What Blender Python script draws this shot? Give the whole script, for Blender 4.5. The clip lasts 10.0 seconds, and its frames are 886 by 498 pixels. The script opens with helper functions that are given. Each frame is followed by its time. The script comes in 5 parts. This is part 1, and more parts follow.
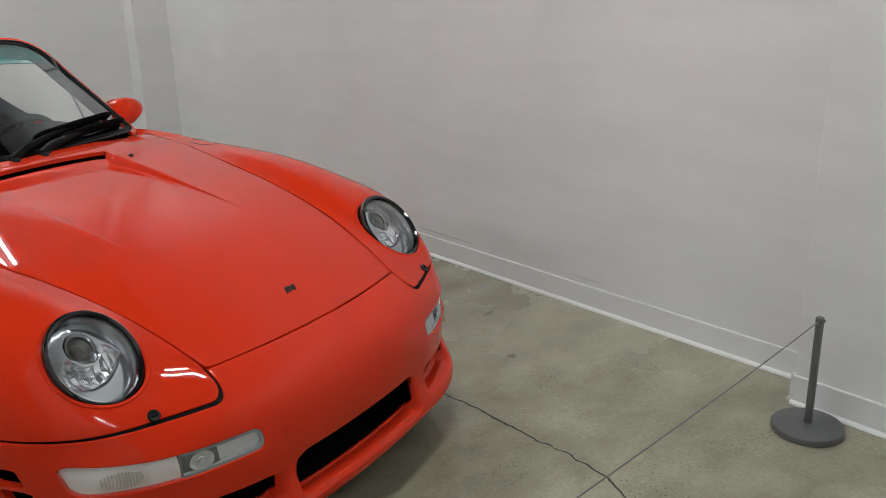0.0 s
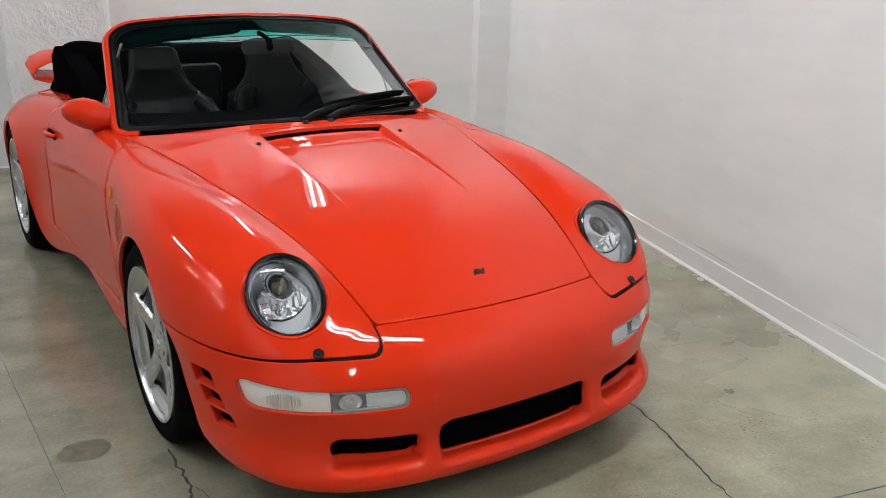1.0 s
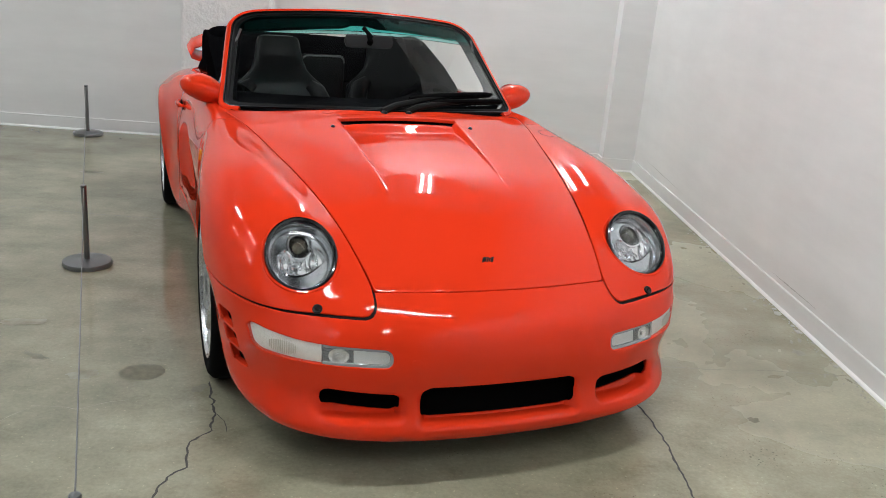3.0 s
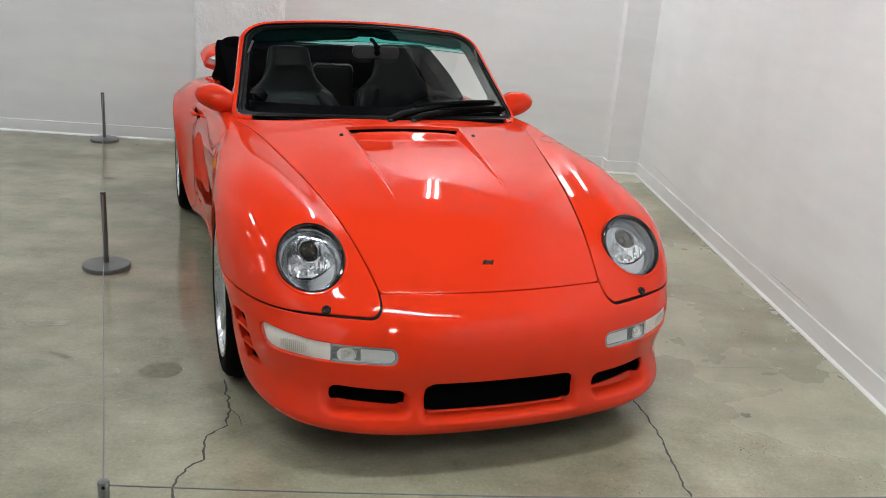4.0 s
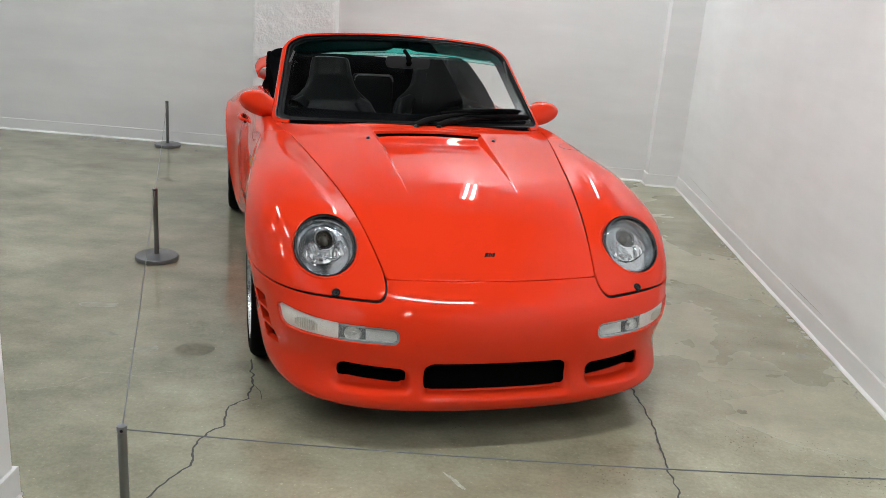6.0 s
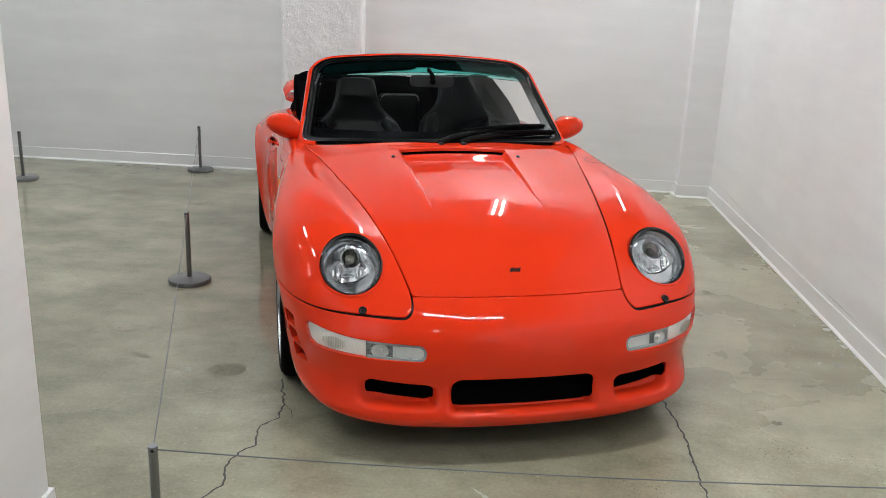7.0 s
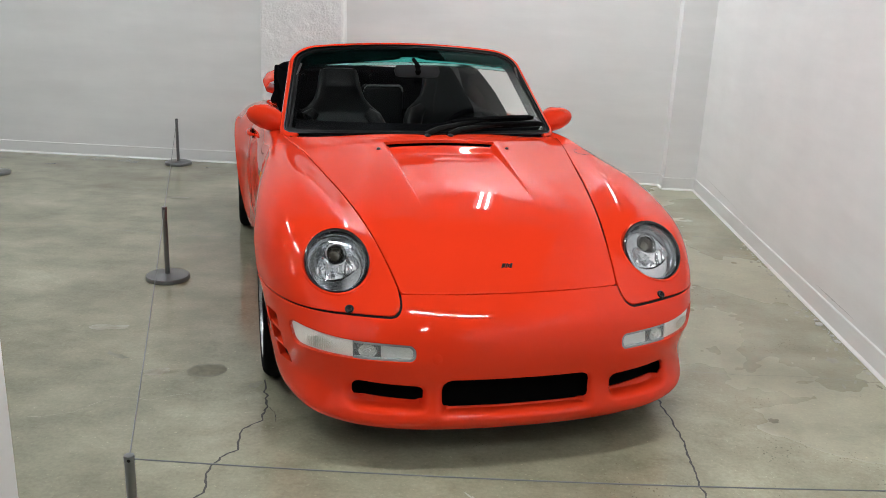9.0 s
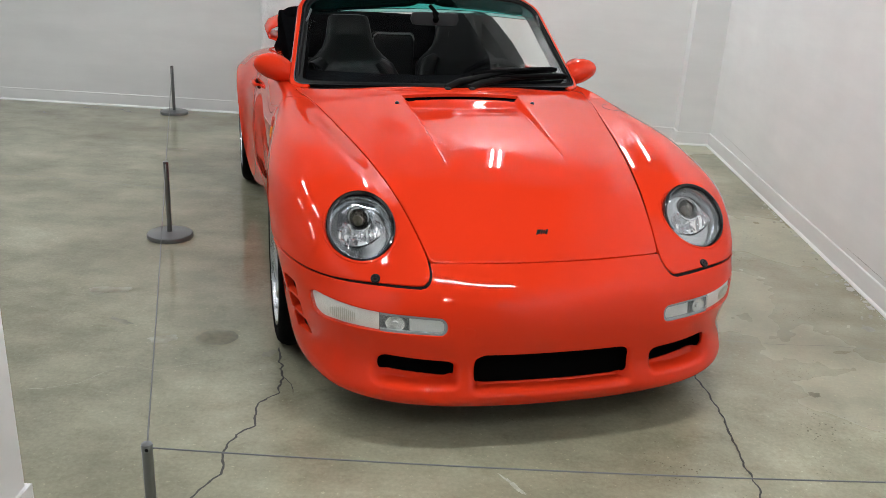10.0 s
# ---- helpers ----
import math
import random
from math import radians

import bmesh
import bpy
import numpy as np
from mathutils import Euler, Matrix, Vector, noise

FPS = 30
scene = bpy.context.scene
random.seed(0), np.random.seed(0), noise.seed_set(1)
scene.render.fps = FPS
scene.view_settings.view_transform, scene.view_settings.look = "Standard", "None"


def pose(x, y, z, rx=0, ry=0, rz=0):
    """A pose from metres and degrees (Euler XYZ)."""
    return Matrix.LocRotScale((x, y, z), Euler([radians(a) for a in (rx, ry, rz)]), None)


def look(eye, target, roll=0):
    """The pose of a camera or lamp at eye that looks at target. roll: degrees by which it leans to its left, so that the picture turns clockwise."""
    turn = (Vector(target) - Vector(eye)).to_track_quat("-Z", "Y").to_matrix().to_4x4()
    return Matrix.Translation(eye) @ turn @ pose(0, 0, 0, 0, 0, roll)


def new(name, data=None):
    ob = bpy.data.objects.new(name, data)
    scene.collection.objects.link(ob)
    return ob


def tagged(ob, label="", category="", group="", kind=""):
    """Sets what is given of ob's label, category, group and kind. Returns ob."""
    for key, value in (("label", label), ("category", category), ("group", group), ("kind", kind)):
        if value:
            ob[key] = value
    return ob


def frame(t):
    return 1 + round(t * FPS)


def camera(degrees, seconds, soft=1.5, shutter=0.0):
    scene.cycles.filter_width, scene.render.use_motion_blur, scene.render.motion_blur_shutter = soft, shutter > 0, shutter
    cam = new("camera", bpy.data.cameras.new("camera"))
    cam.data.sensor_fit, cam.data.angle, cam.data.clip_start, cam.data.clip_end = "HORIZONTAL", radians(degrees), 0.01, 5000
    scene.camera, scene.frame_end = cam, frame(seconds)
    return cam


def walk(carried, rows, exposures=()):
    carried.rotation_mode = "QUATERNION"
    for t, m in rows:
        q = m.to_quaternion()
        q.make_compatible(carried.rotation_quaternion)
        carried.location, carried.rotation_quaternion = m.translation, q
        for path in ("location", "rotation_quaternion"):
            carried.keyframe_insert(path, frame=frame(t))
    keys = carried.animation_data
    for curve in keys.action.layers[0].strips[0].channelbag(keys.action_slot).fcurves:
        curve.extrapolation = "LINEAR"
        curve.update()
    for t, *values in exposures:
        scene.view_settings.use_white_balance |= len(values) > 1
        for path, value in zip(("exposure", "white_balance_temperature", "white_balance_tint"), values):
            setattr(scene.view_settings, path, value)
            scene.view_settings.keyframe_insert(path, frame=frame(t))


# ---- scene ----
# The camera: seconds, x, y, z in metres, pitch, roll, yaw in degrees.
cam = camera(54.72, 10.0, soft=0.75)
ROWS = [
    (0.0, 0.000, 0.000, 1.433, -18.107, 1.490, -41.376),
    (0.5, 0.179, -0.125, 1.426, -18.014, -0.083, -27.178),
    (1.0, 0.355, -0.292, 1.462, -18.387, -1.336, -15.916),
    (1.5, 0.484, -0.308, 1.439, -19.812, -2.298, -9.493),
    (2.0, 0.613, -0.307, 1.460, -19.242, -4.271, -7.092),
    (2.5, 0.698, -0.376, 1.472, -18.927, -4.406, -4.022),
    (4.0, 0.825, -0.720, 1.523, -18.209, -4.112, -1.767),
    (4.5, 0.814, -0.765, 1.524, -18.020, -4.242, -1.358),
    (5.0, 0.890, -0.854, 1.522, -18.295, -5.367, -0.173),
    (6.5, 1.069, -0.976, 1.526, -16.897, -2.636, 4.619),
    (7.0, 1.071, -0.972, 1.528, -16.339, -2.222, 4.758),
    (7.5, 1.076, -0.974, 1.527, -16.344, -2.116, 4.250),
    (8.0, 1.080, -0.972, 1.522, -16.328, -1.888, 3.958),
    (8.5, 1.063, -0.935, 1.512, -16.361, -2.136, 3.418),
    (9.0, 1.033, -0.867, 1.503, -16.738, -2.344, 3.417),
    (9.5, 0.970, -0.756, 1.502, -18.785, -2.434, 3.594),
    (10.0, 0.890, -0.669, 1.488, -20.145, -2.934, 2.885),
]
# Between these: seconds, the eye, a point looked at, roll.
BETWEEN = [
    (0.3, (0.119, -0.094, 1.433), (1.113, 1.528, 0.818), -1.3),
    (0.8, (0.298, -0.250, 1.450), (0.917, 1.547, 0.827), 0.6),
    (1.3, (0.446, -0.312, 1.450), (0.836, 1.538, 0.796), 1.7),
    (1.7, (0.556, -0.308, 1.439), (0.838, 1.555, 0.768), 3.1),
    (2.2, (0.654, -0.328, 1.461), (0.862, 1.552, 0.812), 4.3),
    (2.7, (0.756, -0.470, 1.463), (0.914, 1.420, 0.829), 4.7),
    (3.8, (0.836, -0.705, 1.512), (0.941, 1.195, 0.896), 4.7),
    (5.2, (0.926, -0.888, 1.525), (0.984, 1.012, 0.904), 6.1),
    (6.3, (1.061, -0.972, 1.526), (0.957, 0.937, 0.939), 3.3),
    (9.3, (1.000, -0.802, 1.505), (0.927, 1.099, 0.887), 2.7),
]
PATH = [(t, pose(x, y, z, 90 + pitch, roll, yaw)) for t, x, y, z, pitch, roll, yaw in ROWS] + [(t, look(eye, target, roll)) for t, eye, target, roll in BETWEEN]
walk(cam, sorted(PATH, key=lambda r: r[0]),
     exposures=[(0.0, -0.70), (0.5, -0.33), (1.0, -0.08), (1.5, 0.0), (10.0, 0.0)])
CAR_X, CAR_Y, CAR_TURN = 0.943, 2.526, 17.05

# World, lamps and exposure.
world = bpy.data.worlds.new("world")
scene.world = world
world.use_nodes = True
world.node_tree.nodes["Background"].inputs["Color"].default_value = (0.8, 0.85, 0.9, 1)
world.node_tree.nodes["Background"].inputs["Strength"].default_value = 0.05
TUBE_POWER = 172.0


# ---- materials ----
def material(name, colour, rough=0.5, metal=0.0, **extra):
    m = bpy.data.materials.new(name)
    m.use_nodes = True
    b = m.node_tree.nodes["Principled BSDF"]
    b.inputs["Base Color"].default_value = (*colour, 1)
    b.inputs["Roughness"].default_value = rough
    b.inputs["Metallic"].default_value = metal
    for key, value in extra.items():
        b.inputs[key.replace("_", " ")].default_value = value
    return m


def node(m, kind, **settings):
    n = m.node_tree.nodes.new(kind)
    for key, value in settings.items():
        n.inputs[key.replace("_", " ")].default_value = value
    return n


def link(m, a, out, b, into):
    m.node_tree.links.new(a.outputs[out], b.inputs[into])


def shader(m):
    return m.node_tree.nodes["Principled BSDF"]


def mottled(m, low, high, scale, detail=6.0, spread=(0.35, 0.65)):
    """Vary the base colour between two tones by noise in metres."""
    co = node(m, "ShaderNodeTexCoord")
    n = node(m, "ShaderNodeTexNoise", Scale=scale, Detail=detail, Roughness=0.6)
    r = node(m, "ShaderNodeValToRGB")
    r.color_ramp.elements[0].position, r.color_ramp.elements[1].position = spread
    r.color_ramp.elements[0].color, r.color_ramp.elements[1].color = (*low, 1), (*high, 1)
    link(m, co, "Object", n, "Vector")
    link(m, n, "Fac", r, "Fac")
    link(m, r, "Color", shader(m), "Base Color")
    return r


def bumpy(m, scale, strength, distance=0.002, detail=8.0, into="Normal"):
    co = node(m, "ShaderNodeTexCoord")
    n = node(m, "ShaderNodeTexNoise", Scale=scale, Detail=detail, Roughness=0.6)
    b = node(m, "ShaderNodeBump", Strength=strength, Distance=distance)
    link(m, co, "Object", n, "Vector")
    link(m, n, "Fac", b, "Height")
    link(m, b, "Normal", shader(m), into)
    return n


RED = material("red_paint", (0.75, 0.038, 0.011), 0.6, 0.0, Coat_Weight=1.0, Coat_Roughness=0.006, Coat_IOR=1.33, Specular_IOR_Level=0.0)
bumpy(RED, 900.0, 0.04, 0.0004, 2.0)
BLACK = material("black_trim", (0.005, 0.005, 0.0055), 0.35, Specular_IOR_Level=0.3)
SEAL = material("black_rubber_seal", (0.003, 0.003, 0.003), 0.55, Specular_IOR_Level=0.12)
RUBBER = material("tyre_rubber", (0.003, 0.003, 0.0033), 0.85, Specular_IOR_Level=0.04)
bumpy(RUBBER, 160.0, 0.25, 0.001)
# Near-black without shine; also stands in for deep shade inside openings.
VOID = material("void_black", (0.003, 0.003, 0.003), 0.9, Specular_IOR_Level=0.0)
SILVER = material("silver_wheel_paint", (0.62, 0.63, 0.64), 0.26, 0.75, Coat_Weight=0.6, Coat_Roughness=0.08)
DARKSTEEL = material("dark_brake_steel", (0.02, 0.02, 0.02), 0.5, 0.5)
CHROME = material("reflector_chrome", (0.92, 0.93, 0.95), 0.07, 0.92)
STRIP = material("dull_bright_strip", (0.05, 0.05, 0.053), 0.3, 1.0)
CLEAR = material("headlamp_glass", (0.97, 0.98, 0.98), 0.0, 0.0, Transmission_Weight=1.0, IOR=1.45)
WINDSCREEN = material("windscreen_glass", (0.93, 0.975, 0.96), 0.0, 0.0, Transmission_Weight=1.0, IOR=1.36)
GREEN_BAND = material("green_sun_band", (0.10, 0.78, 0.70), 0.0, 0.0, Transmission_Weight=1.0, IOR=1.45)
GREEN_FADE = material("pale_green_band", (0.42, 0.88, 0.83), 0.0, 0.0, Transmission_Weight=1.0, IOR=1.40)
FROST = material("clear_indicator_plastic", (0.80, 0.80, 0.78), 0.2, 0.0, Coat_Weight=0.8, Alpha=0.16)
RIBS = material("grey_ribbed_plastic", (0.66, 0.63, 0.55), 0.3, 0.2)
LAMPWHITE = material("white_lamp_back", (0.90, 0.89, 0.84), 0.4)
LAMPGREY = material("pale_lamp_back", (0.66, 0.665, 0.65), 0.35)
LAMPDARK = material("dark_lamp_back", (0.12, 0.125, 0.13), 0.25)
SMOKE = material("grey_lamp_plastic", (0.33, 0.35, 0.36), 0.15, 0.2, Coat_Weight=0.8)
FOGGLASS = material("fog_lamp_plastic", (0.70, 0.71, 0.70), 0.06, 0.0, Coat_Weight=1.0, Alpha=0.13)
FOGBULB = material("pale_fog_reflector", (0.70, 0.71, 0.70), 0.16, 0.6)
AMBER = material("amber_plastic", (0.75, 0.30, 0.02), 0.2)
LEATHER = material("black_leather", (0.0035, 0.0038, 0.0040), 0.42, Specular_IOR_Level=0.09)
bumpy(LEATHER, 220.0, 0.3, 0.0015)
CLOTH = material("black_soft_top_cloth", (0.0030, 0.0030, 0.0034), 0.95, Specular_IOR_Level=0.0)
bumpy(CLOTH, 500.0, 0.4, 0.001)
DASH = material("black_dashboard_vinyl", (0.003, 0.003, 0.0035), 0.8, Specular_IOR_Level=0.0)
CARPET = material("black_carpet", (0.004, 0.004, 0.004), 0.95, Specular_IOR_Level=0.0)
MIRRORBACK = material("dark_grey_plastic", (0.022, 0.023, 0.024), 0.6, Specular_IOR_Level=0.15)
PIPING = material("worn_grey_piping", (0.07, 0.07, 0.07), 0.5)
POST = material("stanchion_metal", (0.23, 0.235, 0.24), 0.30, 0.85)
bumpy(POST, 300.0, 0.1, 0.0005)
PAINTED = material("white_painted_pipe", (0.84, 0.835, 0.82), 0.35)
PIPE = material("galvanised_pipe", (0.30, 0.30, 0.31), 0.35, 0.7)
CORD = material("grey_cord", (0.15, 0.155, 0.155), 0.4)
TRIM = material("white_trim_paint", (0.86, 0.855, 0.84), 0.35)
LAMP = material("lamp_enamel", (0.03, 0.03, 0.032), 0.6, Specular_IOR_Level=0.1)
TUBE = material("lit_tube", (1, 1, 1), 0.5)
shader(TUBE).inputs["Emission Color"].default_value = (0.955, 1.0, 1.025, 1)
shader(TUBE).inputs["Emission Strength"].default_value = TUBE_POWER

WALL = material("white_wall_paint", (0.76, 0.755, 0.745), 0.55)
mottled(WALL, (0.735, 0.73, 0.72), (0.78, 0.775, 0.765), 1.3, 5.0)
bumpy(WALL, 60.0, 0.12, 0.002)
BRICKWALL = material("rough_white_plaster", (0.80, 0.795, 0.785), 0.6)
bumpy(BRICKWALL, 15.0, 0.8, 0.030, 9.0)
mottled(BRICKWALL, (0.76, 0.755, 0.745), (0.83, 0.825, 0.815), 4.0, 8.0)
CEIL = material("dark_ceiling", (0.045, 0.045, 0.047), 0.9, Specular_IOR_Level=0.2)
bumpy(CEIL, 40.0, 0.1, 0.002)

FLOOR = material("polished_concrete", (0.3, 0.29, 0.26), 0.25)


def mapped(m, scale=(1, 1, 1)):
    """Object coordinates in metres, stretched."""
    at = node(m, "ShaderNodeTexCoord")
    s = node(m, "ShaderNodeMapping", Scale=scale)
    link(m, at, "Object", s, "Vector")
    return s


def tones(m, source, out, low, high, dark, light):
    """A two-tone ramp over a texture."""
    r = node(m, "ShaderNodeValToRGB")
    r.color_ramp.elements[0].position, r.color_ramp.elements[1].position = low, high
    r.color_ramp.elements[0].color, r.color_ramp.elements[1].color = (*dark, 1), (*light, 1)
    link(m, source, out, r, "Fac")
    return r


def times(m, a, b, factor=1.0):
    """Multiply two colours."""
    x = node(m, "ShaderNodeMix")
    x.data_type, x.blend_type = "RGBA", "MULTIPLY"
    x.inputs[0].default_value = factor
    m.node_tree.links.new(a, x.inputs[6])
    m.node_tree.links.new(b, x.inputs[7])
    return x.outputs[2]


# Trowelled concrete: broad clouds, dark patches, swirled streaks, fine grain and pits.
where = mapped(FLOOR)
streak = mapped(FLOOR, (0.8, 1.15, 1.0))
clouds = node(FLOOR, "ShaderNodeTexNoise", Scale=0.75, Detail=5.0, Roughness=0.55, Distortion=0.3)
swirl = node(FLOOR, "ShaderNodeTexNoise", Scale=3.6, Detail=7.0, Roughness=0.6)
grain = node(FLOOR, "ShaderNodeTexNoise", Scale=70.0, Detail=5.0, Roughness=0.65)
dirt = node(FLOOR, "ShaderNodeTexNoise", Scale=7.0, Detail=6.0, Roughness=0.7)
pits = node(FLOOR, "ShaderNodeTexVoronoi", Scale=62.0)
pit_size = node(FLOOR, "ShaderNodeTexNoise", Scale=3.0, Detail=4.0)
for n in (clouds, grain, dirt, pits, pit_size):
    link(FLOOR, where, "Vector", n, "Vector")
link(FLOOR, streak, "Vector", swirl, "Vector")
base = tones(FLOOR, clouds, "Fac", 0.36, 0.64, (0.285, 0.270, 0.194), (0.438, 0.424, 0.325))
colour = times(FLOOR, base.outputs["Color"], tones(FLOOR, swirl, "Fac", 0.30, 0.70, (0.74, 0.735, 0.71), (1.17, 1.17, 1.16)).outputs["Color"])
colour = times(FLOOR, colour, tones(FLOOR, grain, "Fac", 0.33, 0.67, (0.90, 0.895, 0.885), (1.08, 1.08, 1.075)).outputs["Color"])
colour = times(FLOOR, colour, tones(FLOOR, dirt, "Fac", 0.26, 0.46, (0.74, 0.72, 0.67), (1, 1, 1)).outputs["Color"], 0.7)
flecks = node(FLOOR, "ShaderNodeTexNoise", Scale=75.0, Detail=2.0, Roughness=0.5)
link(FLOOR, where, "Vector", flecks, "Vector")
colour = times(FLOOR, colour, tones(FLOOR, flecks, "Fac", 0.66, 0.74, (1, 1, 1), (1.35, 1.35, 1.33)).outputs["Color"])
pitted = node(FLOOR, "ShaderNodeMath")
pitted.operation = "ADD"
link(FLOOR, pits, "Distance", pitted, 0)
link(FLOOR, pit_size, "Fac", pitted, 1)
# The floor is worn and pitted towards the east wall, and glossier to the west.
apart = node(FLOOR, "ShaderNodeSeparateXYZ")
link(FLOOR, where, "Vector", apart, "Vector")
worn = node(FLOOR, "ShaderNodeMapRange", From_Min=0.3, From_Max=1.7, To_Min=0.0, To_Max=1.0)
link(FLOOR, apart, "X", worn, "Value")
# Base colour by x: darker to the west, lighter to the east.
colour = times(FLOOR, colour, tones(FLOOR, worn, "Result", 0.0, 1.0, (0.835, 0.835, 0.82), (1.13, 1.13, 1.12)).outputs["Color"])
sparse = node(FLOOR, "ShaderNodeMath")
sparse.operation = "MULTIPLY_ADD"
sparse.inputs[1].default_value, sparse.inputs[2].default_value = -0.16, 0.16
link(FLOOR, worn, "Result", sparse, 0)
pitted_more = node(FLOOR, "ShaderNodeMath")
link(FLOOR, pitted, "Value", pitted_more, 0)
link(FLOOR, sparse, "Value", pitted_more, 1)
colour = times(FLOOR, colour, tones(FLOOR, pitted_more, "Value", 0.535, 0.59, (0.34, 0.32, 0.28), (1, 1, 1)).outputs["Color"], 0.65)
fb = shader(FLOOR)
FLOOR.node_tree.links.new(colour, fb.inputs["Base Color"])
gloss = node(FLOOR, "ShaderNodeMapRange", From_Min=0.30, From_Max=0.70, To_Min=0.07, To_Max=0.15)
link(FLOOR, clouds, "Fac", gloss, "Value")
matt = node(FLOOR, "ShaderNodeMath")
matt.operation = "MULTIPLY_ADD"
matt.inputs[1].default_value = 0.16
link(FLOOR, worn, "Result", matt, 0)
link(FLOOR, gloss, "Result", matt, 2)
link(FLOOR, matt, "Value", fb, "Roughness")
relief = node(FLOOR, "ShaderNodeBump", Strength=0.03, Distance=0.002)
link(FLOOR, grain, "Fac", relief, "Height")
link(FLOOR, relief, "Normal", fb, "Normal")
# Trowel marks in the wall paint, drawn along the wall.
for m in (WALL,):
    along = mapped(m, (0.7, 0.7, 4.0))
    strokes = node(m, "ShaderNodeTexNoise", Scale=1.6, Detail=6.0, Roughness=0.6)
    link(m, along, "Vector", strokes, "Vector")
    source = shader(m).inputs["Base Color"].links[0].from_socket
    marks = tones(m, strokes, "Fac", 0.40, 0.66, (0.972, 0.972, 0.972), (1.03, 1.03, 1.03))
    m.node_tree.links.new(times(m, source, marks.outputs["Color"]), shader(m).inputs["Base Color"])
CRACK = material("crack_dirt", (0.055, 0.052, 0.046), 0.8)
STAIN = material("oil_stain", (0.17, 0.162, 0.125), 0.45, Specular_IOR_Level=0.25)
mottled(STAIN, (0.150, 0.142, 0.098), (0.235, 0.222, 0.162), 18.0, 8.0)
SPILL = material("dull_stain", (0.20, 0.19, 0.15), 0.5, Specular_IOR_Level=0.25)
mottled(SPILL, (0.245, 0.232, 0.172), (0.36, 0.345, 0.268), 24.0, 8.0)
PLASTER = material("plaster_flakes", (0.50, 0.49, 0.45), 0.85)
CHALK = material("pale_scraped_concrete", (0.44, 0.43, 0.36), 0.5)
mottled(CHALK, (0.33, 0.32, 0.25), (0.47, 0.46, 0.38), 45.0, 6.0)
JOINT = material("worn_joint", (0.27, 0.257, 0.195), 0.6)
SEAMDIRT = material("joint_dirt", (0.12, 0.115, 0.10), 0.6)


# ---- mesh helpers ----
def mesh_object(name, verts, faces, mat, parent=None, label="", smooth=True):
    me = bpy.data.meshes.new(name)
    me.from_pydata([tuple(float(c) for c in v) for v in verts], [], [tuple(int(i) for i in f) for f in faces])
    me.update()
    for p in me.polygons:
        p.use_smooth = smooth
    me.materials.append(mat)
    ob = new(name, me)
    ob.parent = parent
    return tagged(ob, label)


def part(name, bm, mat, parent, label="", smooth=False):
    me = bpy.data.meshes.new(name)
    bmesh.ops.recalc_face_normals(bm, faces=bm.faces)
    bm.to_mesh(me)
    bm.free()
    for p in me.polygons:
        p.use_smooth = smooth
    if smooth:
        me.set_sharp_from_angle(angle=radians(35))
    me.materials.append(mat)
    ob = new(name, me)
    ob.parent = parent
    return tagged(ob, label)


def box(x0, y0, z0, x1, y1, z1, bevel=0.0, into=None, segments=2):
    bm = into or bmesh.new()
    made = bmesh.ops.create_cube(bm, size=1, matrix=Matrix.LocRotScale(((x0 + x1) / 2, (y0 + y1) / 2, (z0 + z1) / 2), None, (x1 - x0, y1 - y0, z1 - z0)))
    if bevel:
        edges = list({e for v in made["verts"] for e in v.link_edges})
        bmesh.ops.bevel(bm, geom=edges, offset=bevel, segments=segments, affect="EDGES", profile=0.5)
    return bm


def lathe(profile, count=48, m=Matrix(), into=None, closed=True):
    """Turn (radius, z) points round z."""
    bm = into or bmesh.new()
    rings = []
    for r, z in profile:
        rings.append([bm.verts.new(m @ Vector((r * math.cos(math.tau * i / count), r * math.sin(math.tau * i / count), z))) for i in range(count)] if r > 1e-6 else [bm.verts.new(m @ Vector((0, 0, z)))])
    for a, b in zip(rings, rings[1:]):
        for i in range(count):
            j = (i + 1) % count
            q = [a[i % len(a)], a[j % len(a)], b[j % len(b)], b[i % len(b)]]
            q = list(dict.fromkeys(q))
            if len(q) > 2:
                bm.faces.new(q)
    return bm


def tube(points, radius, sides=8, into=None):
    """A round bar along points; radius a number or one for each point."""
    bm = into or bmesh.new()
    pts = [Vector(p) for p in points]
    rad = radius if isinstance(radius, (list, tuple)) else [radius] * len(pts)
    rings = []
    up = Vector((0, 0, 1))
    for i, p in enumerate(pts):
        d = (pts[min(i + 1, len(pts) - 1)] - pts[max(i - 1, 0)]).normalized()
        a = d.cross(up if abs(d.z) < 0.9 else Vector((1, 0, 0))).normalized()
        b = d.cross(a)
        rings.append([bm.verts.new(p + rad[i] * (math.cos(math.tau * k / sides) * a + math.sin(math.tau * k / sides) * b)) for k in range(sides)])
    for r, s in zip(rings, rings[1:]):
        for k in range(sides):
            bm.faces.new((r[k], r[(k + 1) % sides], s[(k + 1) % sides], s[k]))
    bm.faces.new(rings[0][::-1])
    bm.faces.new(rings[-1])
    return bm


def thing(name, label, category, group="", at=Matrix()):
    ob = new(name)
    ob.empty_display_size = 0.1
    ob.matrix_basis = at
    return tagged(ob, label, category, group)


# ---- the room ----
RIGHT, BACK, HIGH = 2.77, 6.37, 5.2
WEST, SOUTH = -11.0, -11.0


def slab(name, x0, y0, z0, x1, y1, z1, mat, bevel=0.0):
    ob = part(name, box(x0, y0, z0, x1, y1, z1, bevel), mat, None)
    return tagged(ob, kind="structure")


